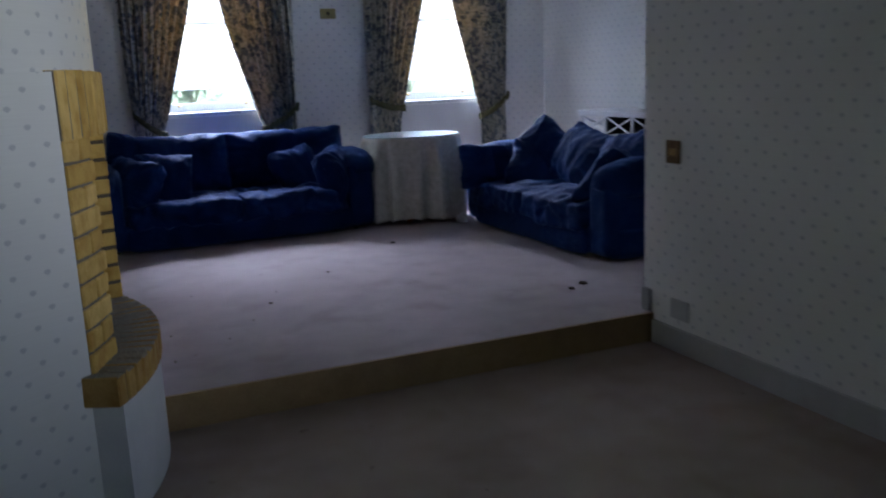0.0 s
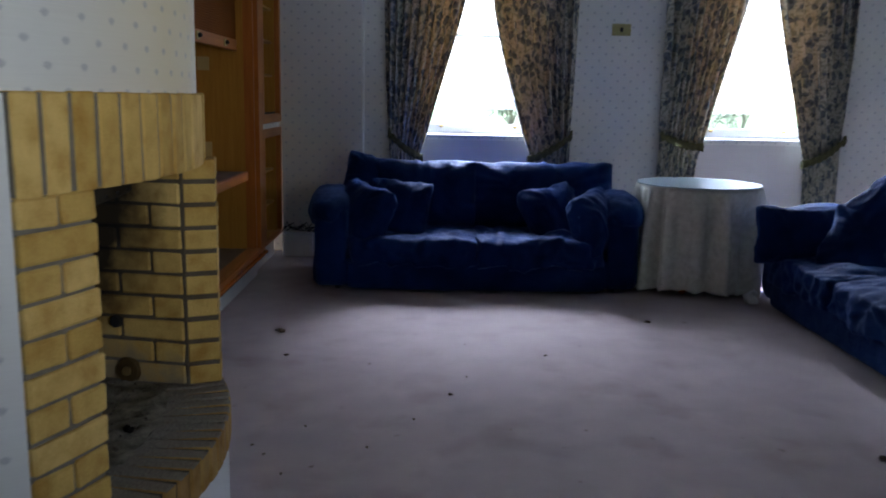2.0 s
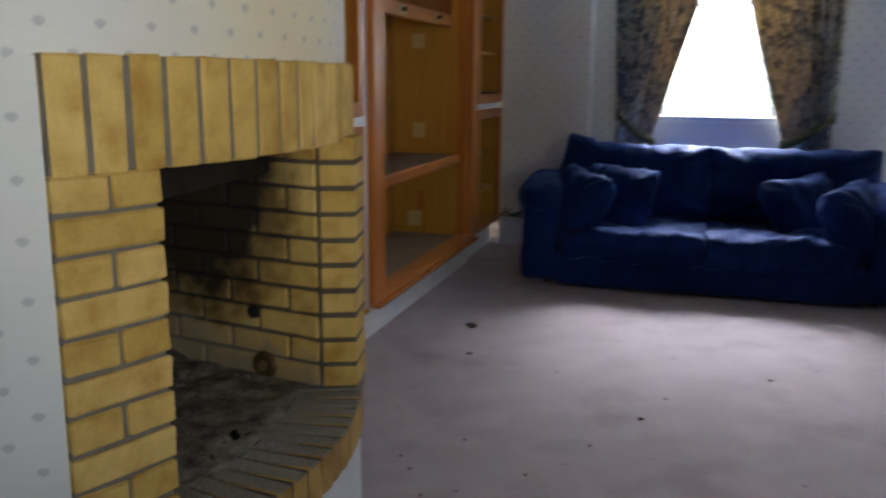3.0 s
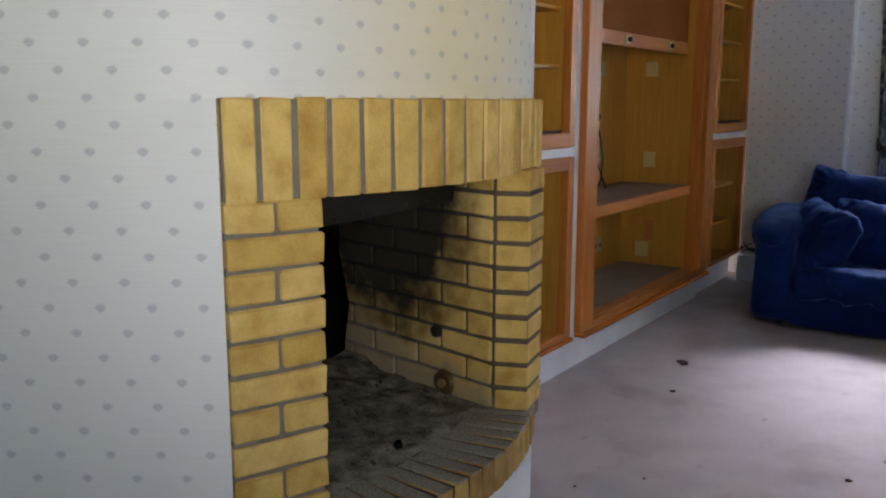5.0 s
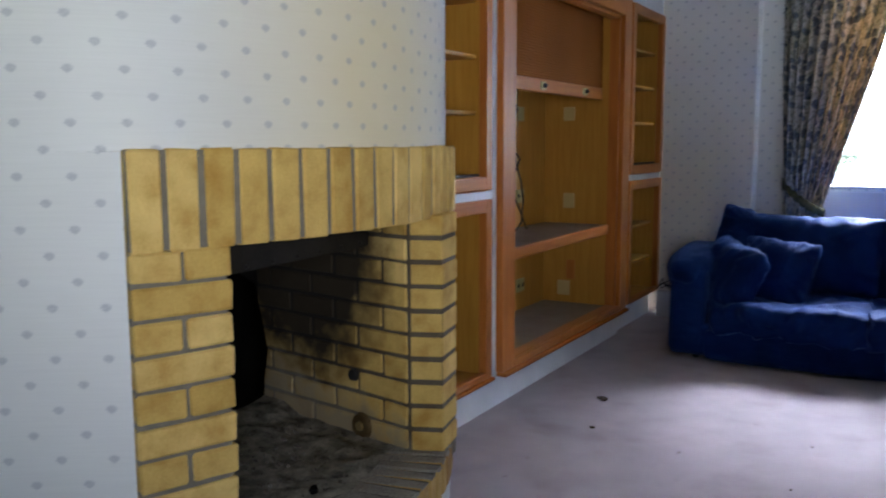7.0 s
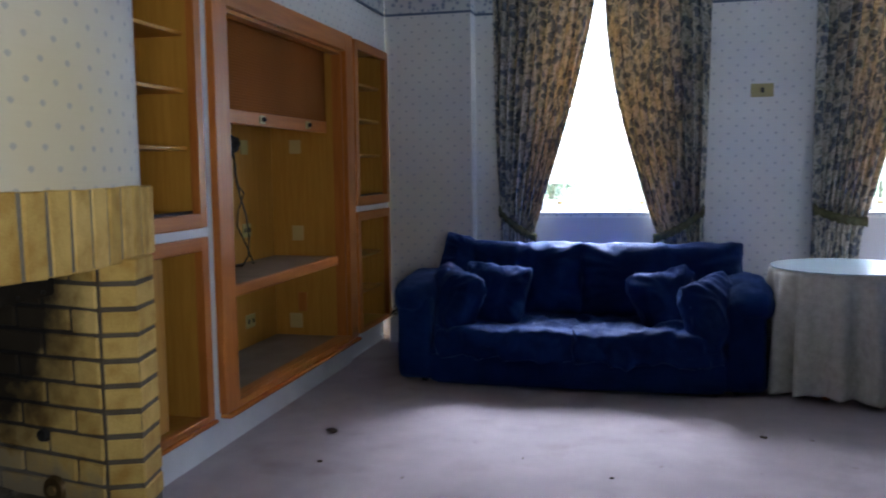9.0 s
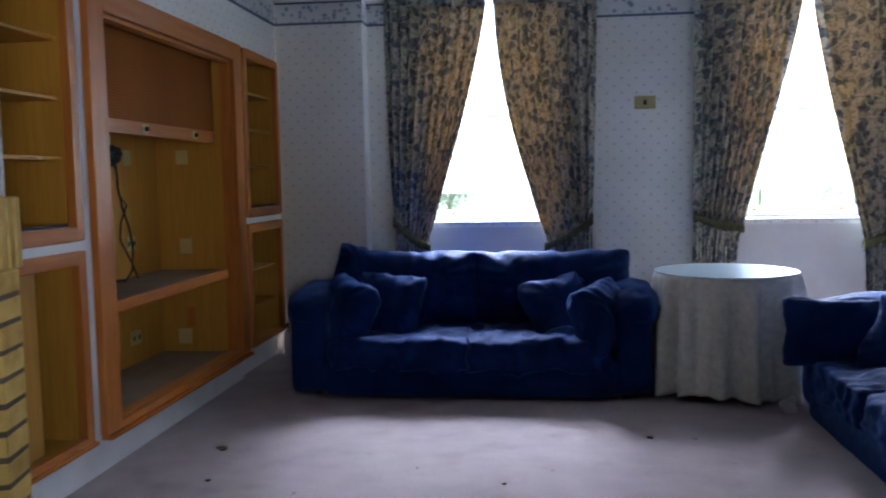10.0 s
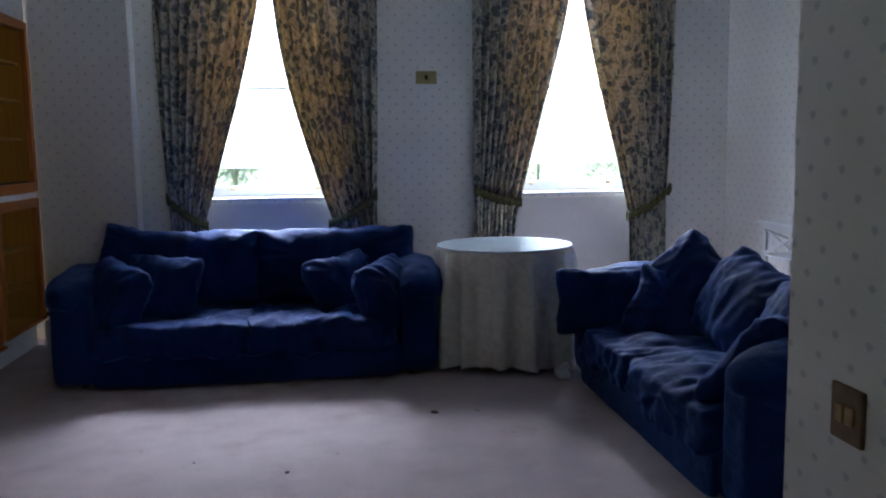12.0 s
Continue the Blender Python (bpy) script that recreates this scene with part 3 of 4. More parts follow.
# ---- curtains ----
def curtain(name, outer, inner_top, tie_in, tie_out, out_side, seed, label, sweep=1.3, band=(1.02, 0.81)):
    """outer: x of the wall side; the inner edge sweeps from inner_top down to the tieback and hangs below it."""
    root = thing(name, outer, NORTH - 0.10, 0.0, label, "curtain", "curtains at the windows")
    rng = random.Random(seed)
    nu, nv, folds = 180, 70, 10.0
    top, tie, low = 2.665, 0.91, 0.06
    ph = [rng.uniform(0, 6.28) for _ in range(4)]
    bm = bmesh.new()
    lay = bm.loops.layers.uv.verify()
    rows = []
    s = 1 if out_side < 0 else -1
    for j in range(nv + 1):
        z = top + (low - top) * j / nv
        if z > tie:
            k = (top - z) / (top - tie)
            xi = inner_top + (tie_in - inner_top) * k ** sweep
            xo = outer + (tie_out - outer) * k ** 2
            ztie = 0
        else:
            k = (tie - z) / (tie - low)
            xi = tie_in - s * 0.03 * math.sin(k * 3.1) + s * 0.02 * k
            xo = tie_out - s * 0.01 * k
        gather = min(1, max(0, (top - z) / (top - tie)))
        amp = 0.025 + 0.017 * gather
        if z < tie:
            amp = 0.030
        row = []
        for i in range(nu + 1):
            q = i / nu
            x = xo + (xi - xo) * q
            drift = 0.25 * math.sin(3.1 * q + ph[0] + 1.4 * gather)
            y = amp * math.sin(2 * math.pi * (folds * (q + 0.02 * math.sin(5 * q + ph[1] + 2.2 * gather))) + ph[2]) + 0.35 * amp * math.sin(2 * math.pi * 3.7 * q + ph[3] + 2 * drift)
            y += 0.006 * noise.noise(Vector((x * 8, seed, z * 3)))
            x += 0.008 * math.cos(2 * math.pi * folds * q + ph[2])
            pinch = math.exp(-((z - tie) / 0.08) ** 2)
            y = y * (1 - 0.45 * pinch) - 0.012 * pinch
            zz = z
            if abs(z - tie) < 1.2:
                zz = z + s * (x - (xo + xi) / 2) * -0.35 * math.exp(-((z - tie) / 0.25) ** 2)
            row.append(bm.verts.new((x - outer, y, zz)))
        rows.append(row)
    for j in range(nv):
        for i in range(nu):
            f = bm.faces.new((rows[j][i], rows[j + 1][i], rows[j + 1][i + 1], rows[j][i + 1]))
            for l, (a, b2) in zip(f.loops, ((i, j), (i, j + 1), (i + 1, j + 1), (i + 1, j))):
                l[lay].uv = (a / nu * 1.35, 2.6 * (1 - b2 / nv) + seed * 0.37)
    cl = part("cloth", bm, CURTAIN, root, smooth=True)
    cl.modifiers.new("thickness", "SOLIDIFY").thickness = 0.003
    # the ruffled heading
    bm = bmesh.new()
    x0, x1 = sorted((0, inner_top - outer))
    n = 60
    for i in range(n):
        xa, xb = x0 + (x1 - x0) * i / n, x0 + (x1 - x0) * (i + 1) / n
        ya, yb = -0.03 + 0.008 * math.sin(i * 1.7), -0.03 + 0.008 * math.sin((i + 1) * 1.7)
        q = [bm.verts.new(p) for p in ((xa, ya, 2.60), (xb, yb, 2.60), (xb, yb, 2.678), (xa, ya, 2.678))]
        f = bm.faces.new(q)
        l2 = bm.loops.layers.uv.verify()
        for l, w in zip(f.loops, ((xa, 2.6), (xb, 2.6), (xb, 2.68), (xa, 2.68))):
            l[l2].uv = w
    bmesh.ops.remove_doubles(bm, verts=bm.verts, dist=1e-5)
    hd = part("heading", bm, CURTAIN, root, smooth=True)
    hd.modifiers.new("thickness", "SOLIDIFY").thickness = 0.004
    # tieback: a thick padded band, slanting down to the inner edge
    bm = bmesh.new()
    za, zb = band
    xa, xb = tie_out - outer - s * 0.01, tie_in - outer + s * 0.02
    ring = []
    m = 26
    for i in range(m + 1):
        q = i / m
        c = Vector((xa + (xb - xa) * q, -0.062 - 0.025 * math.sin(q * math.pi), za + (zb - za) * (q ** 0.9) - 0.02 * math.sin(q * math.pi)))
        rr = 0.035 * (0.75 + 0.25 * math.sin(q * math.pi)) * (1 + 0.20 * math.sin(i * 1.7) + 0.5 * (i in (0, 1, m - 1, m)))
        ring.append([bm.verts.new(c + Vector((0, rr * 0.7 * math.cos(a), rr * math.sin(a)))) for a in [2 * math.pi * t / 10 for t in range(10)]])
    for i in range(m):
        for t in range(10):
            bm.faces.new((ring[i][t], ring[i][(t + 1) % 10], ring[i + 1][(t + 1) % 10], ring[i + 1][t]))
    bm.faces.new(ring[0])
    bm.faces.new(ring[-1][::-1])
    part("tieback", bm, TIE, root, "dull olive green padded tieback", True)
    return root


lab = "cream and gold floral curtain gathered in a green tieback"
curtain("curtain", 0.40, 1.165, 0.71, 0.455, -1, 1, lab)
curtain("curtain", 1.965, 1.215, 1.60, 1.93, 1, 2, lab, 1.9)
curtain("curtain", 2.675, 3.435, 2.995, 2.675, -1, 3, lab, 1.3, (1.03, 0.94))
curtain("curtain", 4.225, 3.485, 3.86, 4.17, 1, 4, lab)
for x0, x1 in ((0.37, 1.99), (2.65, 4.25)):
    rail = thing("curtain_rail", (x0 + x1) / 2, NORTH - 0.10, 2.69, "thin dark curtain rail fixed below the cornice", "curtain rail")
    part("track", rbox(-(x1 - x0) / 2, (x1 - x0) / 2, -0.04, -0.02, -0.008, 0.012, 0.003, 1), IRON, rail)
    for sx in (-0.5, 0, 0.5):
        part("bracket", rbox(sx * (x1 - x0) * 0.9 - 0.012, sx * (x1 - x0) * 0.9 + 0.012, -0.02, 0.05, -0.006, 0.006, 0.002, 1), IRON, rail)


# ---- soft furniture ----
def soft(w, d, h, p=5.0, amp=0.012, seed=0.0, n=14, pinch=0.0, crown=0.0, freq=5.0):
    """A stuffed form about its centre: p sets how boxy it is, pinch thins the rim like a scatter cushion."""
    bm = bmesh.new()
    bmesh.ops.create_cube(bm, size=2)
    bmesh.ops.subdivide_edges(bm, edges=list(bm.edges), cuts=n, use_grid_fill=True)
    for v in bm.verts:
        c = v.co
        r = (abs(c.x) ** p + abs(c.y) ** p + abs(c.z) ** p) ** (1 / p)
        m = max(abs(c.x), abs(c.y), abs(c.z))
        c = c * (m / r) if r else c
        if pinch:
            k = (1 - abs(c.x) ** 3.2) * (1 - abs(c.y) ** 3.2)
            c.z *= (1 - pinch) + pinch * max(k, 0) ** 0.55
            s = 1 - 0.15 * (1 - abs(c.x * c.y)) * (abs(c.x) ** 4 + abs(c.y) ** 4) / 2
            c.x, c.y = c.x * s, c.y * s
        if crown:
            c.z += crown * (1 - c.x ** 2) * (1 - c.y ** 2) * (1 if c.z > 0 else 0.2)
        q = Vector((c.x * w, c.y * d, c.z * h)) / 2
        a = noise.noise(Vector((q.x * freq + seed, q.y * freq, q.z * freq)))
        b = noise.noise(Vector((q.x * freq * 2.7, q.y * freq * 1.4 + seed * 3, q.z * freq * 2.4)))
        ridge = 1 - abs(noise.noise(Vector((q.x * 9 - seed, q.y * 4.5 + seed, q.z * 6)))) * 2
        q += v.co.normalized() * amp * (a + 0.6 * b + 0.5 * max(ridge, 0) ** 3)
        if pinch:
            e = abs(c.x * c.y) * max(abs(c.x), abs(c.y))
            q.z += math.copysign(h * 0.07, c.z) * e * math.sin(14 * math.atan2(abs(c.y) - 0.2, abs(c.x) - 0.2) + seed) if abs(c.z) > 0.02 else 0
        v.co = q
    return bm


def moved(bm, m):
    bmesh.ops.transform(bm, matrix=m, verts=bm.verts)
    return bm


def tube(bm, pts, r, k=8):
    rings = []
    for i, p in enumerate(pts):
        p = Vector(p)
        d = (Vector(pts[min(i + 1, len(pts) - 1)]) - Vector(pts[max(i - 1, 0)])).normalized()
        up = Vector((0, 0, 1)) if abs(d.z) < 0.9 else Vector((1, 0, 0))
        a = d.cross(up).normalized()
        b = d.cross(a)
        rings.append([bm.verts.new(p + r * (math.cos(t) * a + math.sin(t) * b)) for t in [2 * math.pi * j / k for j in range(k)]])
    for A, B in zip(rings, rings[1:]):
        for j in range(k):
            bm.faces.new((A[j], A[(j + 1) % k], B[(j + 1) % k], B[j]))
    bm.faces.new(rings[0][::-1])
    bm.faces.new(rings[-1])
    bmesh.ops.recalc_face_normals(bm, faces=bm.faces)


def sofa(x, y, rz, W, D, label, seed, arm_h=0.65, back_h=0.70):
    """Front faces -y before the turn; the origin is under the middle of the front."""
    root = thing("sofa", x, y, 0, label, "sofa", "blue sofas", rz)
    aw = 0.30
    inner = W - 2 * aw
    bm = soft(W - 0.06, D - 0.06, 0.20, 14, 0.004, seed, 10)
    part("base", moved(bm, pose(0, D / 2, 0.13)), BLUE, root, smooth=True)
    # skirt panel in front, with its lower hem
    bm = soft(inner + 0.05, 0.035, 0.19, 12, 0.003, seed + 2, 12)
    part("skirt", moved(bm, pose(0, 0.018, 0.115)), BLUE, root, smooth=True)
    for s in (-1, 1):
        bm = soft(aw - 0.07, D - 0.03, arm_h - 0.10, 9, 0.006, seed + s, 12)
        part("arm_panel", moved(bm, pose(s * (W / 2 - aw / 2 - 0.01), D / 2 + 0.01, (arm_h - 0.10) / 2 + 0.015)), BLUE, root, smooth=True)
        bm = soft(aw + 0.03, D, 0.27, 2.5, 0.014, seed + 3 * s, 24)
        part("arm_roll", moved(bm, pose(s * (W / 2 - aw / 2 + 0.01), D / 2 - 0.004, arm_h - 0.12)), BLUE, root, smooth=True)
    bm = soft(W - 0.20, 0.22, back_h - 0.12, 8, 0.010, seed + 5, 14)
    part("back", moved(bm, pose(0, D - 0.12, (back_h - 0.12) / 2 + 0.08)), BLUE, root, smooth=True)
    for s in (-1, 1):
        bm = soft(inner / 2 + 0.012, D - 0.20, 0.185, 11, 0.040, seed + 7 * s, 44, crown=0.16, freq=5.5)
        part("seat_cushion", moved(bm, pose(s * inner / 4, (D - 0.24) / 2 - 0.02, 0.275)), BLUE, root, smooth=True)
    for k in range(4):
        bm = bmesh.new()
        bmesh.ops.create_cone(bm, cap_ends=True, segments=14, radius1=0.02, radius2=0.028, depth=0.06)
        fx, fy = (-1 if k % 2 else 1) * (W / 2 - 0.20), 0.14 if k < 2 else D - 0.14
        part("foot", moved(bm, pose(fx, fy, 0.03)), BLACK, root)
    return root


def cushion(name, m, w, h, t, seed, label, amp=0.015, pinch=0.82):
    root = new(name)
    root.matrix_world = m
    root.empty_display_size = 0.1
    tagged(root, label, "cushion", "cushions on the sofas")
    part("cover", soft(w, h, t, 15.0, amp * 1.35, seed, 38, pinch, freq=5.0), BLUE, root, smooth=True)
    return root


SX, SY, SW, SD = 1.115, 6.58, 2.29, 0.95
sofa(SX, SY, 0, SW, SD, "dark blue linen two-seat sofa with rolled arms below the windows", 1.0)
cb = "large slumped dark blue back cushion, creased, leaning on the sofa back"
cs = "square dark blue scatter cushion leaning in the corner of the sofa"
def pillow(name, x, y, z, rx, ry, rz, w, h, t, seed, label):
    return cushion(name, pose(x, y, z, rx, ry, rz), w, h, t, seed, label)


pillow("back_cushion", SX - 0.40, SY + 0.65, 0.605, 76, 1, 3, 0.86, 0.50, 0.30, 3, cb)
pillow("back_cushion", SX + 0.50, SY + 0.66, 0.60, 76, -1, -2, 1.07, 0.50, 0.30, 9, cb)
pillow("throw", SX - 0.74, SY + 0.66, 0.70, 66, 14, 8, 0.42, 0.34, 0.26, 31, "crumpled dark blue cushion slumped over the sofa back")
pillow("scatter_cushion", SX - 0.54, SY + 0.40, 0.52, 62, 4, -8, 0.44, 0.42, 0.20, 5, cs)
pillow("scatter_cushion", SX - 0.78, SY + 0.24, 0.50, 68, 8, -52, 0.46, 0.42, 0.24, 6, cs)
pillow("scatter_cushion", SX + 0.57, SY + 0.42, 0.50, 60, -10, 30, 0.46, 0.42, 0.22, 7, cs)
pillow("scatter_cushion", SX + 0.80, SY + 0.16, 0.48, 72, -6, 60, 0.42, 0.42, 0.24, 8, cs)

S2X, S2Y = 2.99, 5.45
sofa(S2X, S2Y, -90, 2.26, 0.98, "dark blue linen sofa piled with cushions beside the round table", 21.0)
pillow("back_cushion", S2X + 0.52, S2Y + 0.56, 0.59, 66, 34, -72, 0.50, 0.46, 0.28, 13, cb)
pillow("back_cushion", S2X + 0.60, S2Y + 0.06, 0.55, 62, 10, -92, 0.66, 0.50, 0.30, 14, cb)
pillow("back_cushion", S2X + 0.58, S2Y - 0.55, 0.54, 58, -8, -84, 0.70, 0.54, 0.30, 15, cb)
pillow("scatter_cushion", S2X + 0.12, S2Y + 0.76, 0.49, 80, 2, 4, 0.56, 0.36, 0.18, 16, cs)
pillow("scatter_cushion", S2X + 0.42, S2Y + 0.50, 0.47, 56, 14, -30, 0.50, 0.42, 0.18, 17, cs)
pillow("scatter_cushion", S2X + 0.30, S2Y - 0.70, 0.48, 52, -16, -150, 0.50, 0.46, 0.20, 18, cs)

# ---- round table ----
TX, TY, TR = 2.68, 6.93, 0.42
tb = thing("round_table", TX, TY, 0, "round side table hidden under a floor-length cloth, between the two sofas", "table")
bm = bmesh.new()
bmesh.ops.create_cone(bm, cap_ends=True, segments=48, radius1=TR - 0.01, radius2=TR - 0.01, depth=0.02)
part("tabletop", moved(bm, pose(0, 0, 0.715)), OAK, tb)
bm = bmesh.new()
bmesh.ops.create_cone(bm, cap_ends=True, segments=20, radius1=0.05, radius2=0.04, depth=0.66)
part("column", moved(bm, pose(0, 0, 0.375)), OAK, tb)
for k in range(3):
    a = k * 2.0944
    bm = rbox(0.0, 0.30, -0.02, 0.02, 0.0, 0.05, 0.006, 1)
    part("foot", moved(bm, pose(0, 0, 0, 0, 0, math.degrees(a))), OAK, tb)
tc = thing("tablecloth", TX, TY, 0, "cream damask tablecloth hanging in folds over the round table", "tablecloth")
bm = bmesh.new()
rows = []
N = 240
for j in range(29):
    k = j / 28
    row = []
    for i in range(N):
        a = 2 * math.pi * i / N
        f = math.sin(13 * a + 1.3 * math.sin(3 * a)) * 0.6 + math.sin(22 * a + 2 + math.sin(2 * a)) * 0.4
        r = TR + 0.006 + 0.030 * k + (0.008 + 0.056 * min(1, k * 2.4)) * (f if f > 0 else -abs(f) ** 0.6)
        z = 0.728 - k * (0.70 - 0.012 * abs(math.sin(12 * a)) - 0.02 * math.sin(3 * a + 1))
        if j == 0:
            r -= 0.006
            z = 0.731
        row.append(bm.verts.new((r * math.cos(a), r * math.sin(a), max(z, 0.008))))
    rows.append(row)
for A, B in zip(rows, rows[1:]):
    for i in range(N):
        bm.faces.new((A[i], B[i], B[(i + 1) % N], A[(i + 1) % N]))
bm.faces.new(rows[0])
ob = part("skirt", bm, CLOTH, tc, smooth=True)
ob.modifiers.new("thickness", "SOLIDIFY").thickness = 0.003
gt = thing("glass_top", TX, TY, 0.734, "round pale glass top with a ground edge lying on the cloth", "table glass")
bm = bmesh.new()
bmesh.ops.create_cone(bm, cap_ends=True, segments=96, radius1=TR + 0.005, radius2=TR + 0.005, depth=0.008)
bevel(bm, 0.002, 1)
part("disc", moved(bm, pose(0, 0, 0.006)), PALE, gt)
bg2 = thing("paper_scrap", 2.93, 6.46, 0.0, "crumpled white scrap of paper beside the foot of the table", "litter")
part("crumple", moved(soft(0.07, 0.05, 0.08, 3, 0.03, 4, 8, freq=18), pose(0, 0, 0.036)), WHITE, bg2)

# ---- white lattice unit on the right wall ----
lu = thing("lattice_shelf_unit", 4.49, 5.93, 0, "low white painted shelf unit with crossed lattice panels behind the sofa", "shelf unit")
ux, uy = 0.19, 0.80
part("top", rbox(-ux - 0.02, ux, -uy - 0.02, uy + 0.03, 0.845, 0.868, 0.004), WHITE, lu)
part("moulding", rbox(-ux - 0.008, ux, -uy - 0.01, uy + 0.015, 0.82, 0.845, 0.004), WHITE, lu)
part("shelf", rbox(-ux, ux, -uy, uy, 0.645, 0.66, 0.003), WHITE, lu)
part("shelf", rbox(-ux, ux, -uy, uy, 0.35, 0.37, 0.003), WHITE, lu)
part("shelf", rbox(-ux, ux, -uy, uy, 0.05, 0.07, 0.003), WHITE, lu)
# black back: the shade inside the unit is put into its colour
part("back_panel", rbox(ux - 0.012, ux, -uy, uy, 0.0, 0.82, 0.002), BLACK, lu)
for yy in (-0.80, -0.4, 0.0, 0.4, 0.78):
    part("post", rbox(-ux, -ux + 0.022, yy - 0.011, yy + 0.011, 0.0, 0.82, 0.002), WHITE, lu)
# added black sheets that stand for the shade behind the lattice
for yy in (-0.4, 0.0, 0.4):
    part("divider", rbox(-ux + 0.024, ux - 0.014, yy - 0.006, yy + 0.006, 0.07, 0.815, 0.001, 1), BLACK, lu)
for yy in (-0.6, -0.2, 0.2, 0.59):
    for s in (-1, 1):
        bm = rbox(-0.006, 0.006, -0.21, 0.21, -0.007, 0.007, 0.002, 1)
        part("lattice_bar", moved(bm, pose(-ux + 0.011 + s * 0.004, yy, 0.74, s * 21, 0, 0)), WHITE, lu)
for s in (-1, 1):
    for q in (-1, 1):
        bm = rbox(-0.21, 0.21, -0.006, 0.006, -0.007, 0.007, 0.002, 1)
        part("lattice_bar", moved(bm, pose(0, s * uy * 0.99 + q * 0.004, 0.74, 0, q * 21, 0)), WHITE, lu)


# boxed pipe end and wires at the column
bx = thing("skirting_box", -0.27, COLUMN - 0.019, 0, "low white painted pipe box against the column", "pipe box")
part("casing", rbox(-0.13, 0.115, -0.09, 0.0, 0.0, 0.188, 0.004), WHITE, bx)
wires = thing("wire_tangle", -0.27, COLUMN - 0.06, 0.189, "tangle of loose black wires lying on the white pipe box", "wires")
bm = bmesh.new()
wr = random.Random(4)
for k in range(5):
    pts = [(-0.13 + 0.034 * i + wr.uniform(-0.02, 0.02), wr.uniform(-0.03, 0.02), 0.008 + 0.09 * abs(math.sin(i * 0.9 + k)) * wr.uniform(0.3, 1)) for i in range(9)]
    tube(bm, pts, 0.005, 6)
part("flex", bm, BLACK, wires, smooth=True)

# ---- built-in cabinets ----
def frame_rect(y0, y1, z0, z1, w, x0, x1, parent, name="face_frame", top=None, foot=None):
    """A rectangular wooden frame round an opening in the plane x = const; y0..z1 is its outside."""
    top, foot = top or w, foot or w
    bm = bmesh.new()
    for a, b, c, d, m in ((y0, y0 + w, z0, z1, 0), (y1 - w, y1, z0, z1, 0), (y0 + w, y1 - w, z0, z0 + foot, 1), (y0 + w, y1 - w, z1 - top, z1, 1)):
        box(bm, x0, x1, a, b, c, d, m)
    bevel(bm, 0.005, 2)
    return part(name, bm, [OAK, OAK_Y], parent)


CZ0, CZ1 = 0.19, 2.23
big = thing("media_cabinet", CAB, 0, 0, "tall built-in oak media cabinet, tambour shutter half down, bay empty", "cabinet")
B0, B1, FW = 5.17, 7.08, 0.14
frame_rect(B0, B1, CZ0, CZ1, FW, -0.02, 0.035, big, top=0.115, foot=0.034)
frame_rect(B0 + FW, B1 - FW, CZ0 + 0.034, CZ1 - 0.115, 0.02, -0.06, 0.005, big, "inner_bead", foot=0.003)
part("bottom_lip", rbox(0.0, 0.058, B0 + 0.002, B1 - 0.002, CZ0 - 0.022, CZ0 - 0.001, 0.006), OAK_GLOSS, big)
dep = 0.53
i0, i1 = B0 + FW + 0.01, B1 - FW - 0.01
part("side_panel", rbox(-dep, -0.06, i0 - 0.02, i0, CZ0, CZ1 - 0.02, 0.002, 1), VENEER, big)
part("side_panel", rbox(-dep, -0.06, i1, i1 + 0.02, CZ0, CZ1 - 0.02, 0.002, 1), VENEER, big)
part("back_panel", rbox(-dep, -dep + 0.02, i0, i1, CZ0, CZ1 - 0.02, 0.002, 1), VENEER, big)
part("top_panel", rbox(-dep, -0.06, i0, i1, CZ1 - 0.02, CZ1, 0.002, 1), VENEER, big)
part("bottom_panel", rbox(-dep + 0.02, -0.02, i0, i1, CZ0 + 0.005, CZ0 + 0.03, 0.002, 1), SHELFTOP, big)
sh = part("shelf", rbox(-dep + 0.02, -0.075, i0, i1, 0.735, 0.765, 0.003, 1), SHELFTOP, big)
part("shelf_edge", rbox(-0.075, -0.045, i0, i1, 0.705, 0.768, 0.010, 3), OAK_Y, big)
bm = bmesh.new()
box(bm, -0.128, -0.120, i0 + 0.002, i1 - 0.002, 1.66, CZ1 - 0.115)
tm = part("tambour_shutter", bm, TAMBOUR, big)
nz = 30
pitch = (CZ1 - 0.115 - 1.66) / nz
slat = rbox(-0.119, -0.110, i0 + 0.002, i1 - 0.002, 0.0004, pitch - 0.0004, 0.001, 1)
first = part("slat", slat, TAMBOUR, tm)
first.location.z = 1.66
for i in range(1, nz):
    s2 = new("slat", first.data)
    s2.parent = tm
    s2.location.z = 1.66 + pitch * i
part("shutter_rail", rbox(-0.135, -0.105, i0 + 0.002, i1 - 0.002, 1.585, 1.658, 0.004), OAK_Y, tm)
for yy in (5.95, 6.60):
    part("handle_plate", rbox(-0.105, -0.099, yy - 0.035, yy + 0.035, 1.598, 1.645, 0.002, 1), PLASTIC, tm)
    bm = bmesh.new()
    bmesh.ops.create_uvsphere(bm, u_segments=12, v_segments=8, radius=0.014)
    part("knob", moved(bm, pose(-0.090, yy, 1.622)), BLACK, tm, smooth=True)


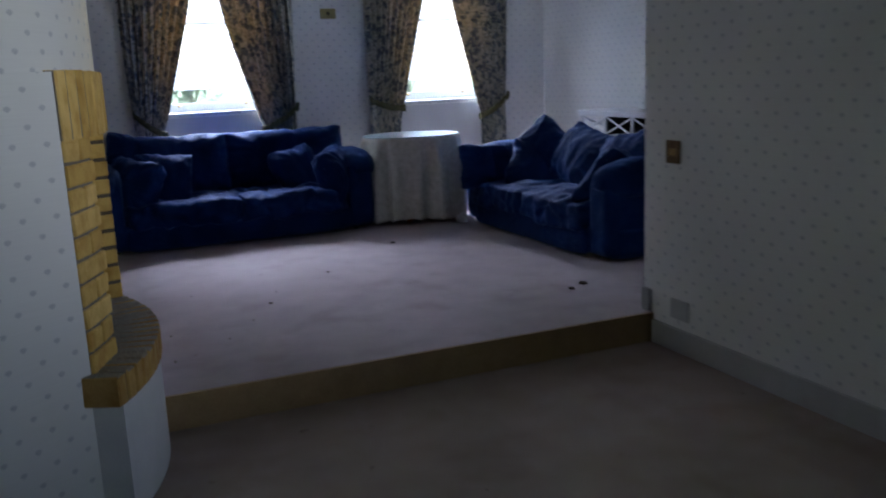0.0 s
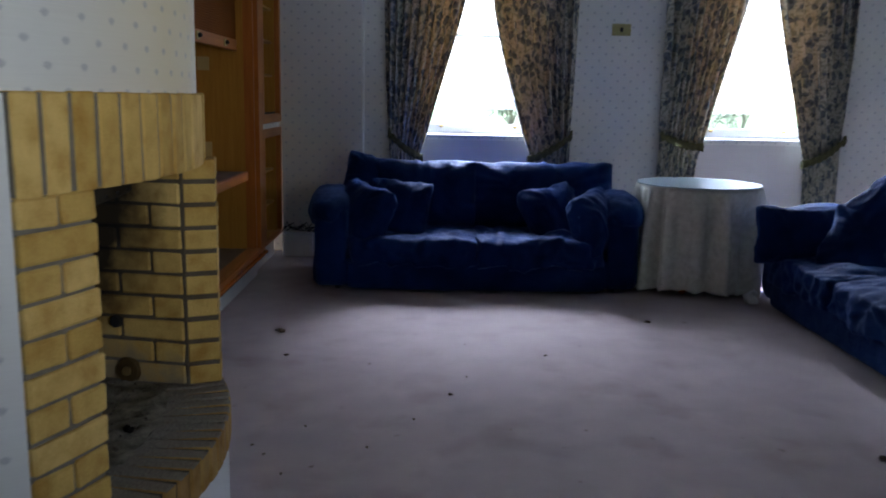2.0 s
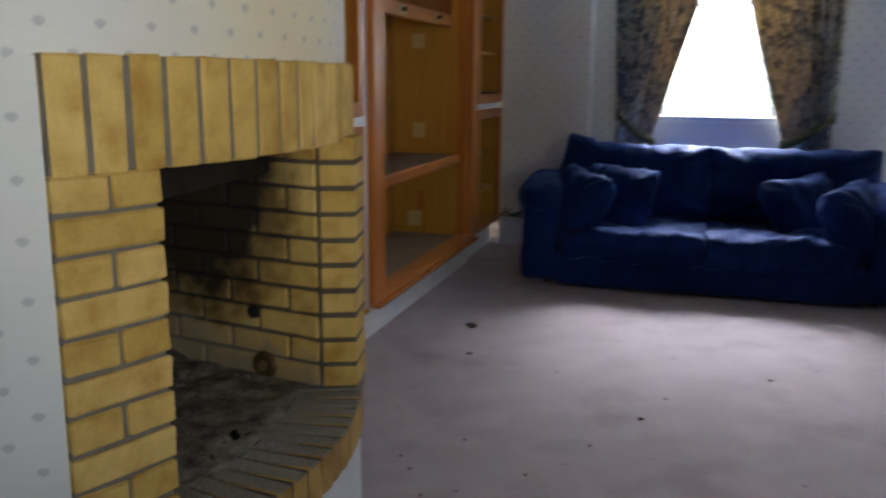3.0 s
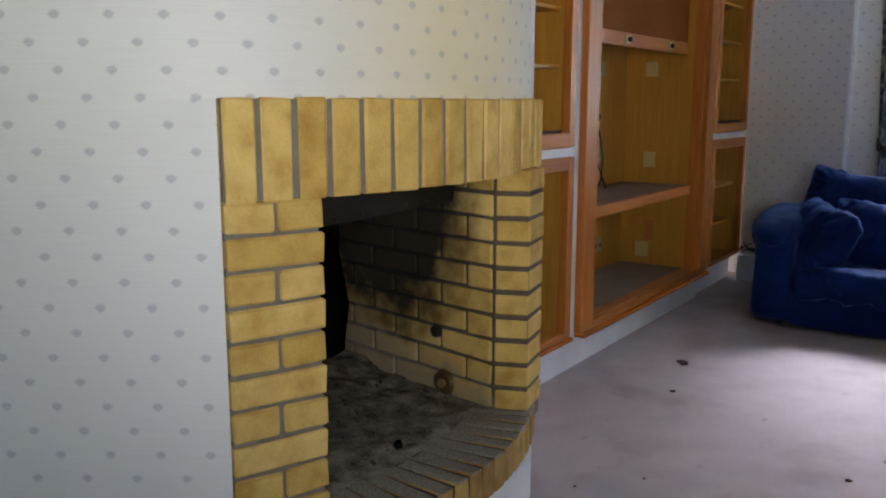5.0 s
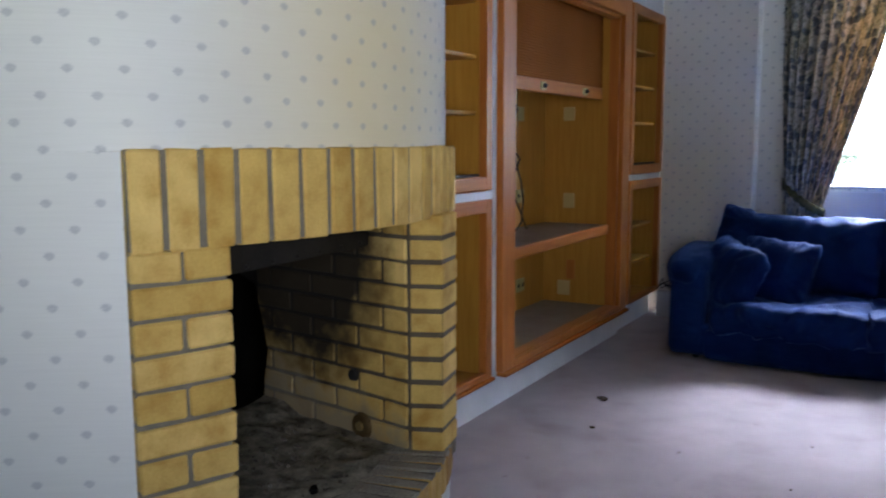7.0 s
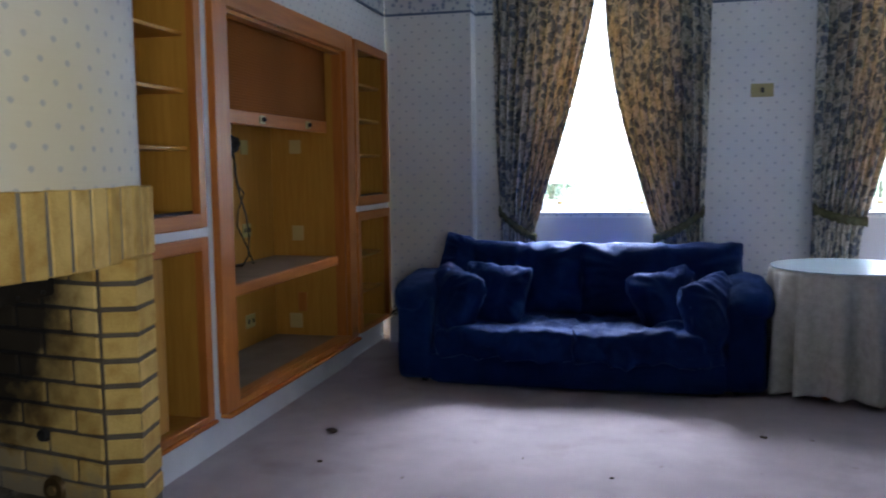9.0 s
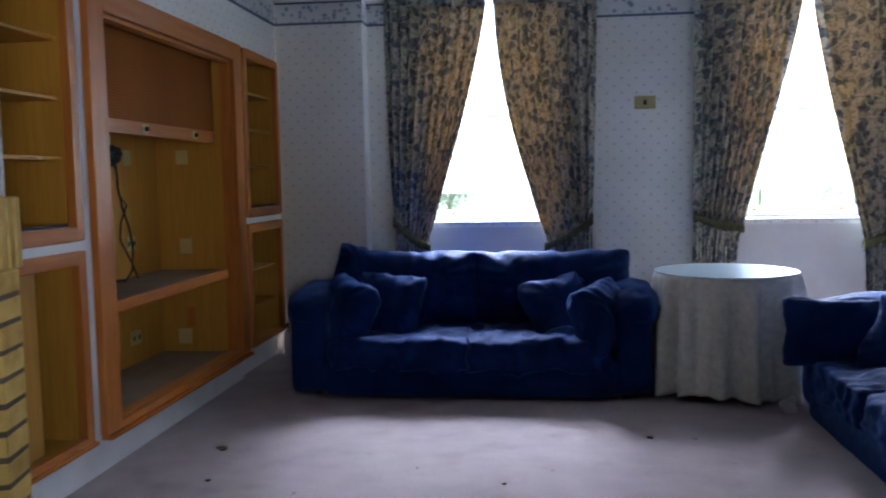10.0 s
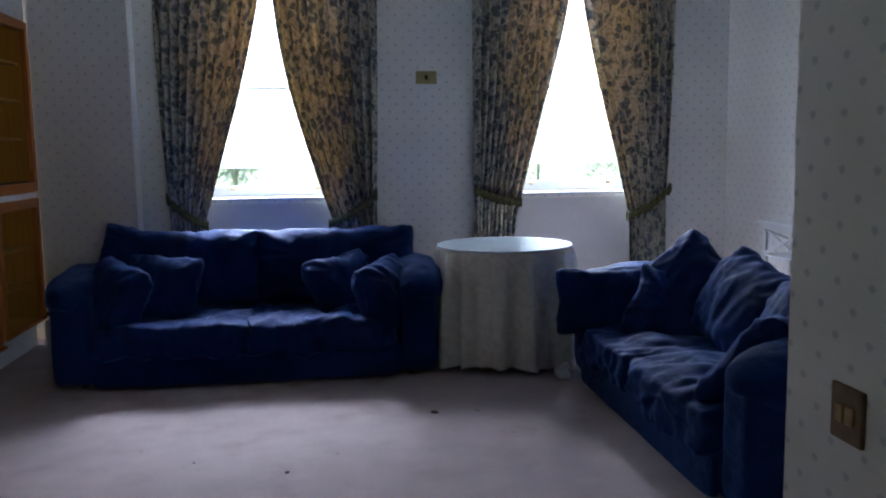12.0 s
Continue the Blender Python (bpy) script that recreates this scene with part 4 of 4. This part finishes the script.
for x, y, z, w, h, mat, n in ((-dep + 0.021, 6.52, 1.49, 0.09, 0.09, PLASTIC, "blank_plate"), (-dep + 0.021, 6.52, 0.966, 0.11, 0.085, PLASTIC, "socket_plate"), (-dep + 0.021, 6.53, 0.382, 0.12, 0.085, PLASTIC, "socket_plate")):
    o = part(n, rbox(x, x + 0.010, y - w / 2, y + w / 2, z - h / 2, z + h / 2, 0.003, 1), mat, big)
    if n == "socket_plate":
        for s in (-1, 1):
            part("pin_hole", rbox(x + 0.010, x + 0.013, y + s * 0.033 - 0.012, y + s * 0.033 + 0.012, z - 0.014, z + 0.014, 0.001, 1), BLACK, o)
for x, z, w, h, mat, n in ((-0.335, 1.498, 0.08, 0.09, PALEWOOD, "cover_plate"), (-0.33, 0.919, 0.08, 0.10, PALEWOOD, "cover_plate"), (-0.31, 0.45, 0.06, 0.13, OAK, "flap"), (-0.36, 0.32, 0.09, 0.10, PALEWOOD, "cover_plate")):
    part(n, rbox(x - w / 2, x + w / 2, i1 - 0.008, i1 - 0.0005, z - h / 2, z + h / 2, 0.002, 1), mat, big)
cable = thing("loose_cable", CAB - 0.44, 6.30, 0.768, "tangled black cable hanging inside the media cabinet", "cable")
bm = bmesh.new()
tube(bm, [(-0.06, 0.02, 0.74), (-0.02, 0.0, 0.66), (0.0, -0.03, 0.55), (0.02, -0.02, 0.42), (0.03, 0.03, 0.3), (0.05, 0.02, 0.18), (0.07, -0.04, 0.06), (0.05, -0.08, 0.006), (-0.02, -0.10, 0.006), (0.02, -0.02, 0.006)], 0.006)
tube(bm, [(-0.06, 0.02, 0.72), (-0.03, 0.03, 0.62), (0.0, -0.02, 0.5), (0.05, -0.03, 0.44), (0.02, -0.05, 0.34), (0.0, -0.03, 0.24), (0.04, 0.02, 0.1), (0.06, 0.05, 0.006)], 0.005)
part("flex", bm, BLACK, cable, smooth=True)
part("coil", moved(soft(0.10, 0.12, 0.10, 3, 0.02, 5, 6, freq=22), pose(-0.07, 0.02, 0.73)), BLACK, cable)


def side_unit(name, y0, y1, label, door_open):
    root = thing(name, CAB, 0, 0, label, "cabinet")
    w = 0.062
    frame_rect(y0, y1, 1.09, CZ1, w, -0.02, 0.018, root, "upper_frame")
    frame_rect(y0, y1, CZ0, 1.045, w, -0.02, 0.018, root, "lower_frame", foot=0.03)
    a, b = y0 + w - 0.012, y1 - w + 0.012
    part("side_panel", rbox(-0.40, -0.021, a - 0.018, a, CZ0, CZ1 - 0.01, 0.002, 1), VENEER, root)
    part("side_panel", rbox(-0.40, -0.021, b, b + 0.018, CZ0, CZ1 - 0.01, 0.002, 1), VENEER, root)
    part("back_panel", rbox(-0.40, -0.385, a, b, CZ0, CZ1 - 0.01, 0.002, 1), VENEER, root)
    part("divider", rbox(-0.385, -0.021, a, b, 1.05, 1.11, 0.002, 1), VENEER, root)
    part("bottom_panel", rbox(-0.385, -0.021, a, b, CZ0, CZ0 + 0.02, 0.002, 1), VENEER, root)
    part("top_panel", rbox(-0.385, -0.021, a, b, CZ1 - 0.03, CZ1 - 0.011, 0.002, 1), VENEER, root)
    for z in (1.435, 1.69, 1.94):
        part("shelf", rbox(-0.38, -0.045, a, b, z, z + 0.017, 0.002, 1), VENEER, root)
    part("rail", rbox(-0.035, -0.021, a + 0.001, b - 0.001, 1.15, 1.165, 0.002, 1), BLACK, root)
    return root, a, b


r1, a, b = side_unit("alcove_cabinet", 4.15, 5.095, "built-in oak cabinet with open shelves and lower cupboard beside the fireplace", False)
d = part("door", rbox(-0.060, -0.040, a + 0.004, a + 0.60, CZ0 + 0.03, 0.98, 0.003), VENEER, r1)
r2, a, b = side_unit("alcove_cabinet", 7.165, 7.926, "narrow built-in oak cabinet with empty open shelves near the corner", True)
part("shelf", rbox(-0.38, -0.045, a, b, 0.70, 0.717, 0.002, 1), VENEER, r2)
part("shelf", rbox(-0.38, -0.045, a, b, 0.44, 0.457, 0.002, 1), VENEER, r2)
# painted strips between and around the units
strips = [(4.0, 4.15, CZ0, CZ1), (5.095, 5.17, CZ0, CZ1), (7.08, 7.165, CZ0, CZ1), (4.15, 5.095, 1.045, 1.09), (7.165, 7.926, 1.045, 1.09)]
wall_c = [(CAB - 0.03, CAB, y0, y1, z0, z1) for y0, y1, z0, z1 in strips]
bm = bmesh.new()
for c in wall_c:
    box(bm, *c)
tagged(part("cabinet_wall_strips", bm, WHITE), kind="structure")
bm = bmesh.new()
box(bm, CAB - 0.08, CAB - 0.03, 4.0, 7.10, 0.0, CZ0 - 0.003)
box(bm, CAB - 0.12, CAB - 0.06, 7.102, COLUMN, 0.0, CZ0 - 0.003)
tagged(part("plinth", bm, WHITE), kind="structure")
part("bottom_rail", rbox(-0.02, 0.035, 4.15, 5.10, CZ0 - 0.018, CZ0 - 0.001, 0.005), OAK_GLOSS, r1)

# ---- fireplace ----
fp = thing("fireplace", 0, 0, 0, "curved yellow brick open fireplace with a raised brick hearth", "fireplace")
rng = random.Random(7)


def brick_mesh(L, H, Dp, seed):
    r = random.Random(seed)
    bm = bmesh.new()
    box(bm, -L / 2, L / 2, -Dp, 0, -H / 2, H / 2)
    bmesh.ops.bevel(bm, geom=list(bm.edges), offset=0.0045, segments=1, affect="EDGES")
    for v in bm.verts:
        v.co += Vector((r.uniform(-1, 1), r.uniform(-1, 1), r.uniform(-1, 1))) * 0.0022
    me = bpy.data.meshes.new("brick")
    bm.to_mesh(me)
    bm.free()
    return me


BANK = {}


def lay_brick(x, y, z, rz, L, H, Dp, mat, parent, ry=0.0, rx=0.0):
    """The face looks along +y of the brick before it is turned; its middle is at x, y, z."""
    key = (round(L, 3), round(H, 3), round(Dp, 3), mat.name, rng.randrange(3))
    if key not in BANK:
        BANK[key] = brick_mesh(L, H, Dp, hash_free(key))
        BANK[key].materials.append(mat)
    o = new("brick", BANK[key])
    o.parent = parent
    o.matrix_local = pose(x, y, z, rx + rng.uniform(-0.6, 0.6), ry + rng.uniform(-0.5, 0.5), rz + rng.uniform(-0.6, 0.6))
    return o


def hash_free(key):
    return int(key[0] * 1000 * 31 + key[1] * 1000 * 17 + key[2] * 1000 * 7 + len(key[3]) * 3 + key[4])


def on_arc(cx, cy, r, y):
    a = math.asin((y - cy) / r)
    return cx + r * math.cos(a), math.degrees(a) - 90


COURSE = 0.0755
HEARTH = 0.345
LB, LT = 1.081, 1.298
# mortar cores
bm = bmesh.new()
back = AR - 0.115
extrude_poly(bm, arc_pts(ACX, ACY, AR - 0.005, 2.704, 4.045, 20) + arc_pts(ACX, ACY, back, 2.76, 3.98, 20)[::-1], LB + 0.004, LT - 0.003)
lint = part("lintel", bm, MORTAR, fp)
bm = bmesh.new()
extrude_poly(bm, arc_pts(ACX, ACY, AR - 0.008, 2.704, 2.905, 5) + arc_pts(ACX, ACY, back, 2.76, 2.90, 5)[::-1], LOW + 0.3, LB)
lp = part("pillar", bm, MORTAR, fp, "yellow brick pillar of alternating courses")
bm = bmesh.new()
extrude_poly(bm, [(-0.76, 3.850), (0.004, 3.706), (0.098, 3.745), (0.066, 3.885), (-0.10, 4.01), (-0.76, 4.0)], 0.30, LB)
rp = part("pillar", bm, MORTAR_SOOT, fp, "yellow brick pillar and firebox side, smoke-blackened towards the back")
n = 16
widths = [0.93, 0.93, 0.94, 1.0, 1.02, 1.02, 1.05, 1.03, 1.02, 1.02, 1.01, 1, 1, 1, 1, 1]
s0, s1 = math.asin((2.698 - ACY) / AR), math.asin((4.075 - ACY) / AR)
a = s0
for w in widths:
    da = (s1 - s0) * w / sum(widths)
    m = a + da / 2
    lay_brick(ACX + AR * math.cos(m), ACY + AR * math.sin(m), (LB + LT) / 2 + rng.uniform(-0.002, 0.002), math.degrees(m) - 90, AR * da - 0.015, LT - LB, 0.10, BRICK, lint)
    a += da
bm = bmesh.new()
extrude_poly(bm, [(0.006, 3.7035), (0.1015, 3.7435), (0.070, 3.888), (-0.02, 3.87)], -0.032, 0.032)
bmesh.ops.bevel(bm, geom=list(bm.edges), offset=0.005, segments=1, affect="EDGES")
corner = bpy.data.meshes.new("brick")
bm.to_mesh(corner)
bm.free()
corner.materials.append(BRICK)
ncourse = 11
for c in range(ncourse):
    z = 1.059 - c * COURSE
    a0, a1 = math.asin((2.700 - ACY) / AR), math.asin((2.912 - ACY) / AR)
    if z < 0.12:
        break
    pieces = [(a0, a1)] if c % 2 else [(a0, (a0 + a1) / 2 - 0.003), ((a0 + a1) / 2 + 0.003, a1)]
    for p, q in pieces:
        a = (p + q) / 2
        lay_brick(ACX + AR * math.cos(a), ACY + AR * math.sin(a), z - 0.009, math.degrees(a) - 90, AR * (q - p) - 0.002, 0.064, 0.10, BRICK, lp)
    if z < HEARTH:
        continue
    # corner brick towards the room, and the firebox side
    o = new("brick", corner)
    o.parent = rp
    o.location = (rng.uniform(-0.0015, 0.0015), rng.uniform(-0.0015, 0.0015), z)
    ang = math.atan2(3.700 - 3.822, 0.0 + 0.64)
    L = 0.80
    s = 0.006
    row = [0.215, 0.215, 0.215, 0.09] if c % 2 else [0.100, 0.215, 0.215, 0.205]
    for ln in row:
        m = s + ln / 2
        if s + ln > L:
            break
        lay_brick(-math.cos(ang) * m, 3.700 - math.sin(ang) * m, z, 180 + math.degrees(ang), ln, 0.064, 0.05, BRICK_SOOT, rp)
        s += ln + 0.011
# firebox back, hood and iron angle behind the lintel
bm = bmesh.new()
box(bm, -0.80, -0.74, 2.60, 4.02, 0.0, 1.3)
part("firebox_back", bm, SOOT, fp)
# the leaning fireback, a bulged plate
bm = bmesh.new()
prof = [(-0.735, 0.98), (-0.715, 0.86), (-0.665, 0.66), (-0.645, 0.56), (-0.665, 0.44), (-0.675, 0.33)]
rows = [[bm.verts.new((x - 0.04 * abs(2 * k / 8 - 1) ** 3, 2.74 + 1.085 * k / 8, z)) for k in range(9)] for x, z in prof]
for A, B in zip(rows, rows[1:]):
    for k in range(8):
        bm.faces.new((A[k], B[k], B[k + 1], A[k + 1]))
fb = part("fireback", bm, SOOT, fp, "black sooty bulged fireback plate", True)
fb.modifiers.new("thickness", "SOLIDIFY").thickness = 0.02
bm = bmesh.new()
extrude_poly(bm, [(-0.74, 2.68), (-0.15, 2.775), (-0.115, 2.86), (-0.74, 2.79)], 0.30, LB)
part("firebox_side", bm, SOOT, fp)
bm = bmesh.new()
box(bm, -0.74, -0.10, 2.78, 3.98, 1.09, 1.12)
part("flue_plate", bm, SOOT, fp)
bm = bmesh.new()
HA, HB = Vector((-0.095, 2.85)), Vector((-0.165, 3.735))
extrude_poly(bm, [HA, HB, (HB[0] - 0.008, HB[1]), (HA[0] - 0.008, HA[1])], 0.988, 1.058)
extrude_poly(bm, [(HA[0] - 0.008, HA[1]), (HB[0] - 0.008, HB[1]), (HB[0] - 0.06, HB[1]), (HA[0] - 0.06, HA[1])], 0.983, 0.989)
hood = part("hood_plate", bm, IRON, fp, "dark riveted iron hood plate under the lintel")
for k in range(8):
    q = HA.lerp(HB, 0.06 + 0.125 * k)
    bm = bmesh.new()
    bmesh.ops.create_uvsphere(bm, u_segments=8, v_segments=6, radius=0.007)
    part("rivet", moved(bm, pose(q[0] + 0.001, q[1], 0.998)), IRON, hood)
# hearth: ash bed, radial bricks, white plinth
inner = arc_pts(HCX, HCY, HR - 0.215, 2.70, 3.86, 20)
bm = bmesh.new()
extrude_poly(bm, inner + [(-0.74, 3.84), (-0.74, 2.70)], 0.05, HEARTH - 0.012)
part("hearth_slab", bm, ASH, fp)
# the ash bed: a lumpy sheet, heaped towards the back
bm = bmesh.new()
grid = []
for i in range(71):
    y = 2.78 + 1.05 * i / 70
    xe = HCX + math.sqrt((HR - 0.19) ** 2 - (y - HCY) ** 2) + 0.03 * noise.noise(Vector((y * 12, 0, 3)))
    row = []
    for j in range(61):
        q = j / 60
        x = -0.73 + (xe + 0.73) * q
        lump = noise.noise(Vector((x * 9, y * 9, 1))) * 0.014 + abs(noise.noise(Vector((x * 26, y * 26, 4)))) * 0.012 + noise.noise(Vector((x * 70, y * 70, 7))) * 0.004
        rim = min(1, (1 - q) * 20)
        heap = 0.045 * max(0, 1 - q * 1.6) ** 1.5
        row.append(bm.verts.new((x, y, HEARTH + 0.0015 + rim * (0.002 + max(lump, -0.010)) + heap)))
    grid.append(row)
for A, B in zip(grid, grid[1:]):
    for j in range(60):
        bm.faces.new((A[j], A[j + 1], B[j + 1], B[j]))
part("ash_bed", bm, ASH, fp, "grey-brown lumpy bed of ash and charred scraps", True)
bm = bmesh.new()
ar = random.Random(11)
for k in range(260):
    x, y, r = ar.uniform(-0.60, 0.06), ar.uniform(2.85, 3.70), ar.uniform(0.003, 0.008)
    if x > 0.12 - 0.9 * abs(y - 3.3) ** 2 - 0.14:
        continue
    c = bmesh.ops.create_icosphere(bm, subdivisions=1, radius=r)["verts"]
    q = pose(x, y, HEARTH + 0.006 + 0.03 * max(0, -x - 0.1), ar.uniform(0, 90), ar.uniform(0, 90), ar.uniform(0, 90)) @ Matrix.Diagonal((ar.uniform(0.8, 2.2), 1, 0.6, 1))
    bmesh.ops.transform(bm, matrix=q, verts=c)
tagged(part("ash_rubble", bm, RUBBLE, fp), kind="stuff")
for x, y in ((-0.05, 3.29), (-0.42, 3.02)):
    part("cinder", moved(soft(0.036, 0.022, 0.016, 3, 0.010, x * 9, 5, freq=30), pose(x, y, HEARTH + 0.014, 0, 0, 40 * y)), SOOT, fp, "black charred cinder")
bm = bmesh.new()
outer = arc_pts(HCX, HCY, HR - 0.006, 2.64, 4.0, 24)
extrude_poly(bm, outer + arc_pts(HCX, HCY, HR - 0.215, 2.75, 3.86, 20)[::-1], 0.244, HEARTH - 0.004)
hb = part("hearth_mortar", bm, SOOTMORTAR, fp)
h0, h1 = math.asin((2.615 - HCY) / HR), math.asin((4.02 - HCY) / HR)
nh = 22
for i in range(nh):
    a = h0 + (h1 - h0) * (i + 0.5) / nh
    w = HR * (h1 - h0) / nh - 0.012
    lay_brick(HCX + HR * math.cos(a), HCY + HR * math.sin(a), HEARTH - 0.0505, math.degrees(a) - 90, w, 0.102, 0.20, BRICK_HEARTH, hb)
bm = bmesh.new()
extrude_poly(bm, arc_pts(HCX, HCY, HR - 0.008, 2.65, 3.99, 28) + [(-0.5, 3.99), (-0.5, 2.85), (-0.10, 2.715)], LOW, 0.244)
part("plinth", bm, WHITE, fp, "white painted curved plinth under the hearth", smooth=False)
# gas tap rosette and a bolt hole on the firebox side
vent = thing("gas_rosette", -0.205, 3.733, 0.385, "round dull brass gas outlet plate on the firebox side", "gas outlet")
bm = bmesh.new()
bmesh.ops.create_cone(bm, cap_ends=True, segments=24, radius1=0.046, radius2=0.038, depth=0.014)
part("plate", moved(bm, pose(0, 0, 0, 90, 0, -10.8)), DULL, vent)
bm = bmesh.new()
bmesh.ops.create_cone(bm, cap_ends=True, segments=16, radius1=0.017, radius2=0.015, depth=0.02)
part("bore", moved(bm, pose(0, -0.004, 0, 90, 0, -10.8)), BRASS, vent)
bt = thing("bolt_cap", -0.24, 3.740, 0.55, "small round dark cap on the firebox side", "cap")
bm = bmesh.new()
bmesh.ops.create_cone(bm, cap_ends=True, segments=16, radius1=0.022, radius2=0.018, depth=0.014)
part("disc", moved(bm, pose(0, 0, 0, 90, 0, -10.8)), BLACK, bt)

# ---- switches, sockets, plates ----
def plate(name, x, y, z, face, w, h, label, dark=2, mat=None):
    root = thing(name, x, y, z, label, "wall plate", rz=face)
    part("cover", rbox(-w / 2, w / 2, -0.010, 0.0, -h / 2, h / 2, 0.003), mat or PLASTIC, root)
    for k in range(dark):
        o = (k - (dark - 1) / 2) * w * 0.3
        part("rocker", rbox(o - 0.012, o + 0.012, -0.016, -0.010, -0.018, 0.018, 0.002, 1), BLACK if mat is None else AGED, root)
    return root


plate("wall_outlet", 2.33, NORTH, 1.87, 0, 0.155, 0.095, "yellowed plastic plate with dark centre on the wallpaper between curtains", 1)
plate("light_switch", SIDE, 3.18, 0.83, -90, 0.10, 0.11, "dark aged brass double switch on the wallpaper", 2, DULL)
plate("wall_socket", SIDE, 3.12, 0.065, -90, 0.13, 0.10, "pale plastic socket low on the side wall", 0, GREYPAINT)

lump = thing("plug_adaptor", CAB - 0.07, 7.31, 0.717, "small black plug adaptor lying on the cabinet shelf", "plug")
part("body", rbox(-0.025, 0.025, -0.03, 0.03, 0.0, 0.045, 0.008), BLACK, lump)

# ---- litter on the carpet ----
for i, (x, y, s) in enumerate(((-0.03, 5.58, 0.055), (0.08, 5.15, 0.022), (2.50, 3.96, 0.04), (2.62, 4.03, 0.045), (2.1, 5.9, 0.03), (0.9, 4.6, 0.02), (1.4, 5.2, 0.018))):
    s *= 0.7
    d = thing("dry_leaf", x, y, 0.002, "curled dry brown leaf lying on the carpet", "leaf", "leaves on the carpet", 37 * i)
    part("blade", moved(soft(s * 1.6, s, s * 0.35, 3, s * 0.3, i, 5, 0.6, freq=30), pose(0, 0, s * 0.16)), LEAF, d)

for i, (x, y) in enumerate(((0.31, 4.21), (0.20, 3.94), (0.99, 5.37), (0.98, 4.84), (0.14, 4.02), (0.29, 3.78), (0.74, 4.30), (0.57, 4.01))):
    d = thing("crumb", x, y, 0.001, "tiny dark crumb of dirt on the carpet", "crumb", "crumbs on the carpet", 50 * i)
    part("bit", moved(soft(0.009 + 0.002 * (i % 3), 0.006, 0.004, 3, 0.003, i, 2, freq=60), pose(0, 0, 0.003)), CRUMB, d)

# ---- outside ----
bm = bmesh.new()
bmesh.ops.create_grid(bm, x_segments=4, y_segments=4, size=2500)
g = tagged(part("ground", bm, LAWN), kind="structure")
g.location = (0, 0, -0.45)


LEAVES = plain("tree_leaves", (0.06, 0.085, 0.05), (0.11, 0.14, 0.09), 2.0, 0.6)
BARK = plain("bark", (0.22, 0.19, 0.15), (0.32, 0.28, 0.23), 6.0, 0.9)
nt = LEAVES.node_tree
thin = nt.nodes.new("ShaderNodeBsdfTranslucent")
thin.inputs[0].default_value = (0.14, 0.17, 0.14, 1)
both = nt.nodes.new("ShaderNodeMixShader")
both.inputs[0].default_value = 0.7
nt.links.new(nt.nodes["Principled BSDF"].outputs[0], both.inputs[1])
nt.links.new(thin.outputs[0], both.inputs[2])
nt.links.new(both.outputs[0], nt.nodes["Material Output"].inputs[0])


def garden_tree(x, y, height, spread, seed):
    root = thing("tree", x, y, -0.45, "leafy green garden tree standing on the lawn outside the window", "tree", "trees outside the windows")
    r = random.Random(seed)
    bm = bmesh.new()
    bmesh.ops.create_cone(bm, cap_ends=True, segments=10, radius1=0.07, radius2=0.03, depth=height * 0.6)
    bmesh.ops.translate(bm, vec=(0, 0, height * 0.3), verts=bm.verts)
    tips = []
    for k in range(9):
        a = k * 2.4
        tip = Vector((math.cos(a) * spread * r.uniform(0.35, 0.8), math.sin(a) * spread * r.uniform(0.35, 0.8), height * r.uniform(0.25, 0.95)))
        start = Vector((0, 0, height * r.uniform(0.15, 0.5)))
        tube(bm, [start, start.lerp(tip, 0.5) + Vector((0, 0, 0.15)), tip], 0.025, 6)
        tips.append(tip)
    part("trunk", bm, BARK, root)
    bm = bmesh.new()
    for tip in tips:
        for q in range(260):
            c = tip + Vector((r.gauss(0, 0.26), r.gauss(0, 0.26), r.gauss(0, 0.20))) * spread
            u = Vector((r.uniform(-1, 1), r.uniform(-1, 1), r.uniform(-1, 1))).normalized() * 0.07
            w = u.orthogonal().normalized() * 0.035
            bm.faces.new([bm.verts.new(c + d) for d in (-u, w, u, -w)])
    part("crown", bm, LEAVES, root)


for x, y, h, w, seed in ((-1.2, 27, 3.6, 1.3, 1), (3.4, 29, 3.3, 1.2, 2), (8.5, 30, 3.8, 1.6, 3), (-6.0, 33, 4.4, 1.8, 4), (12.5, 33, 4.0, 1.6, 5)):
    garden_tree(x, y, h, w, seed)
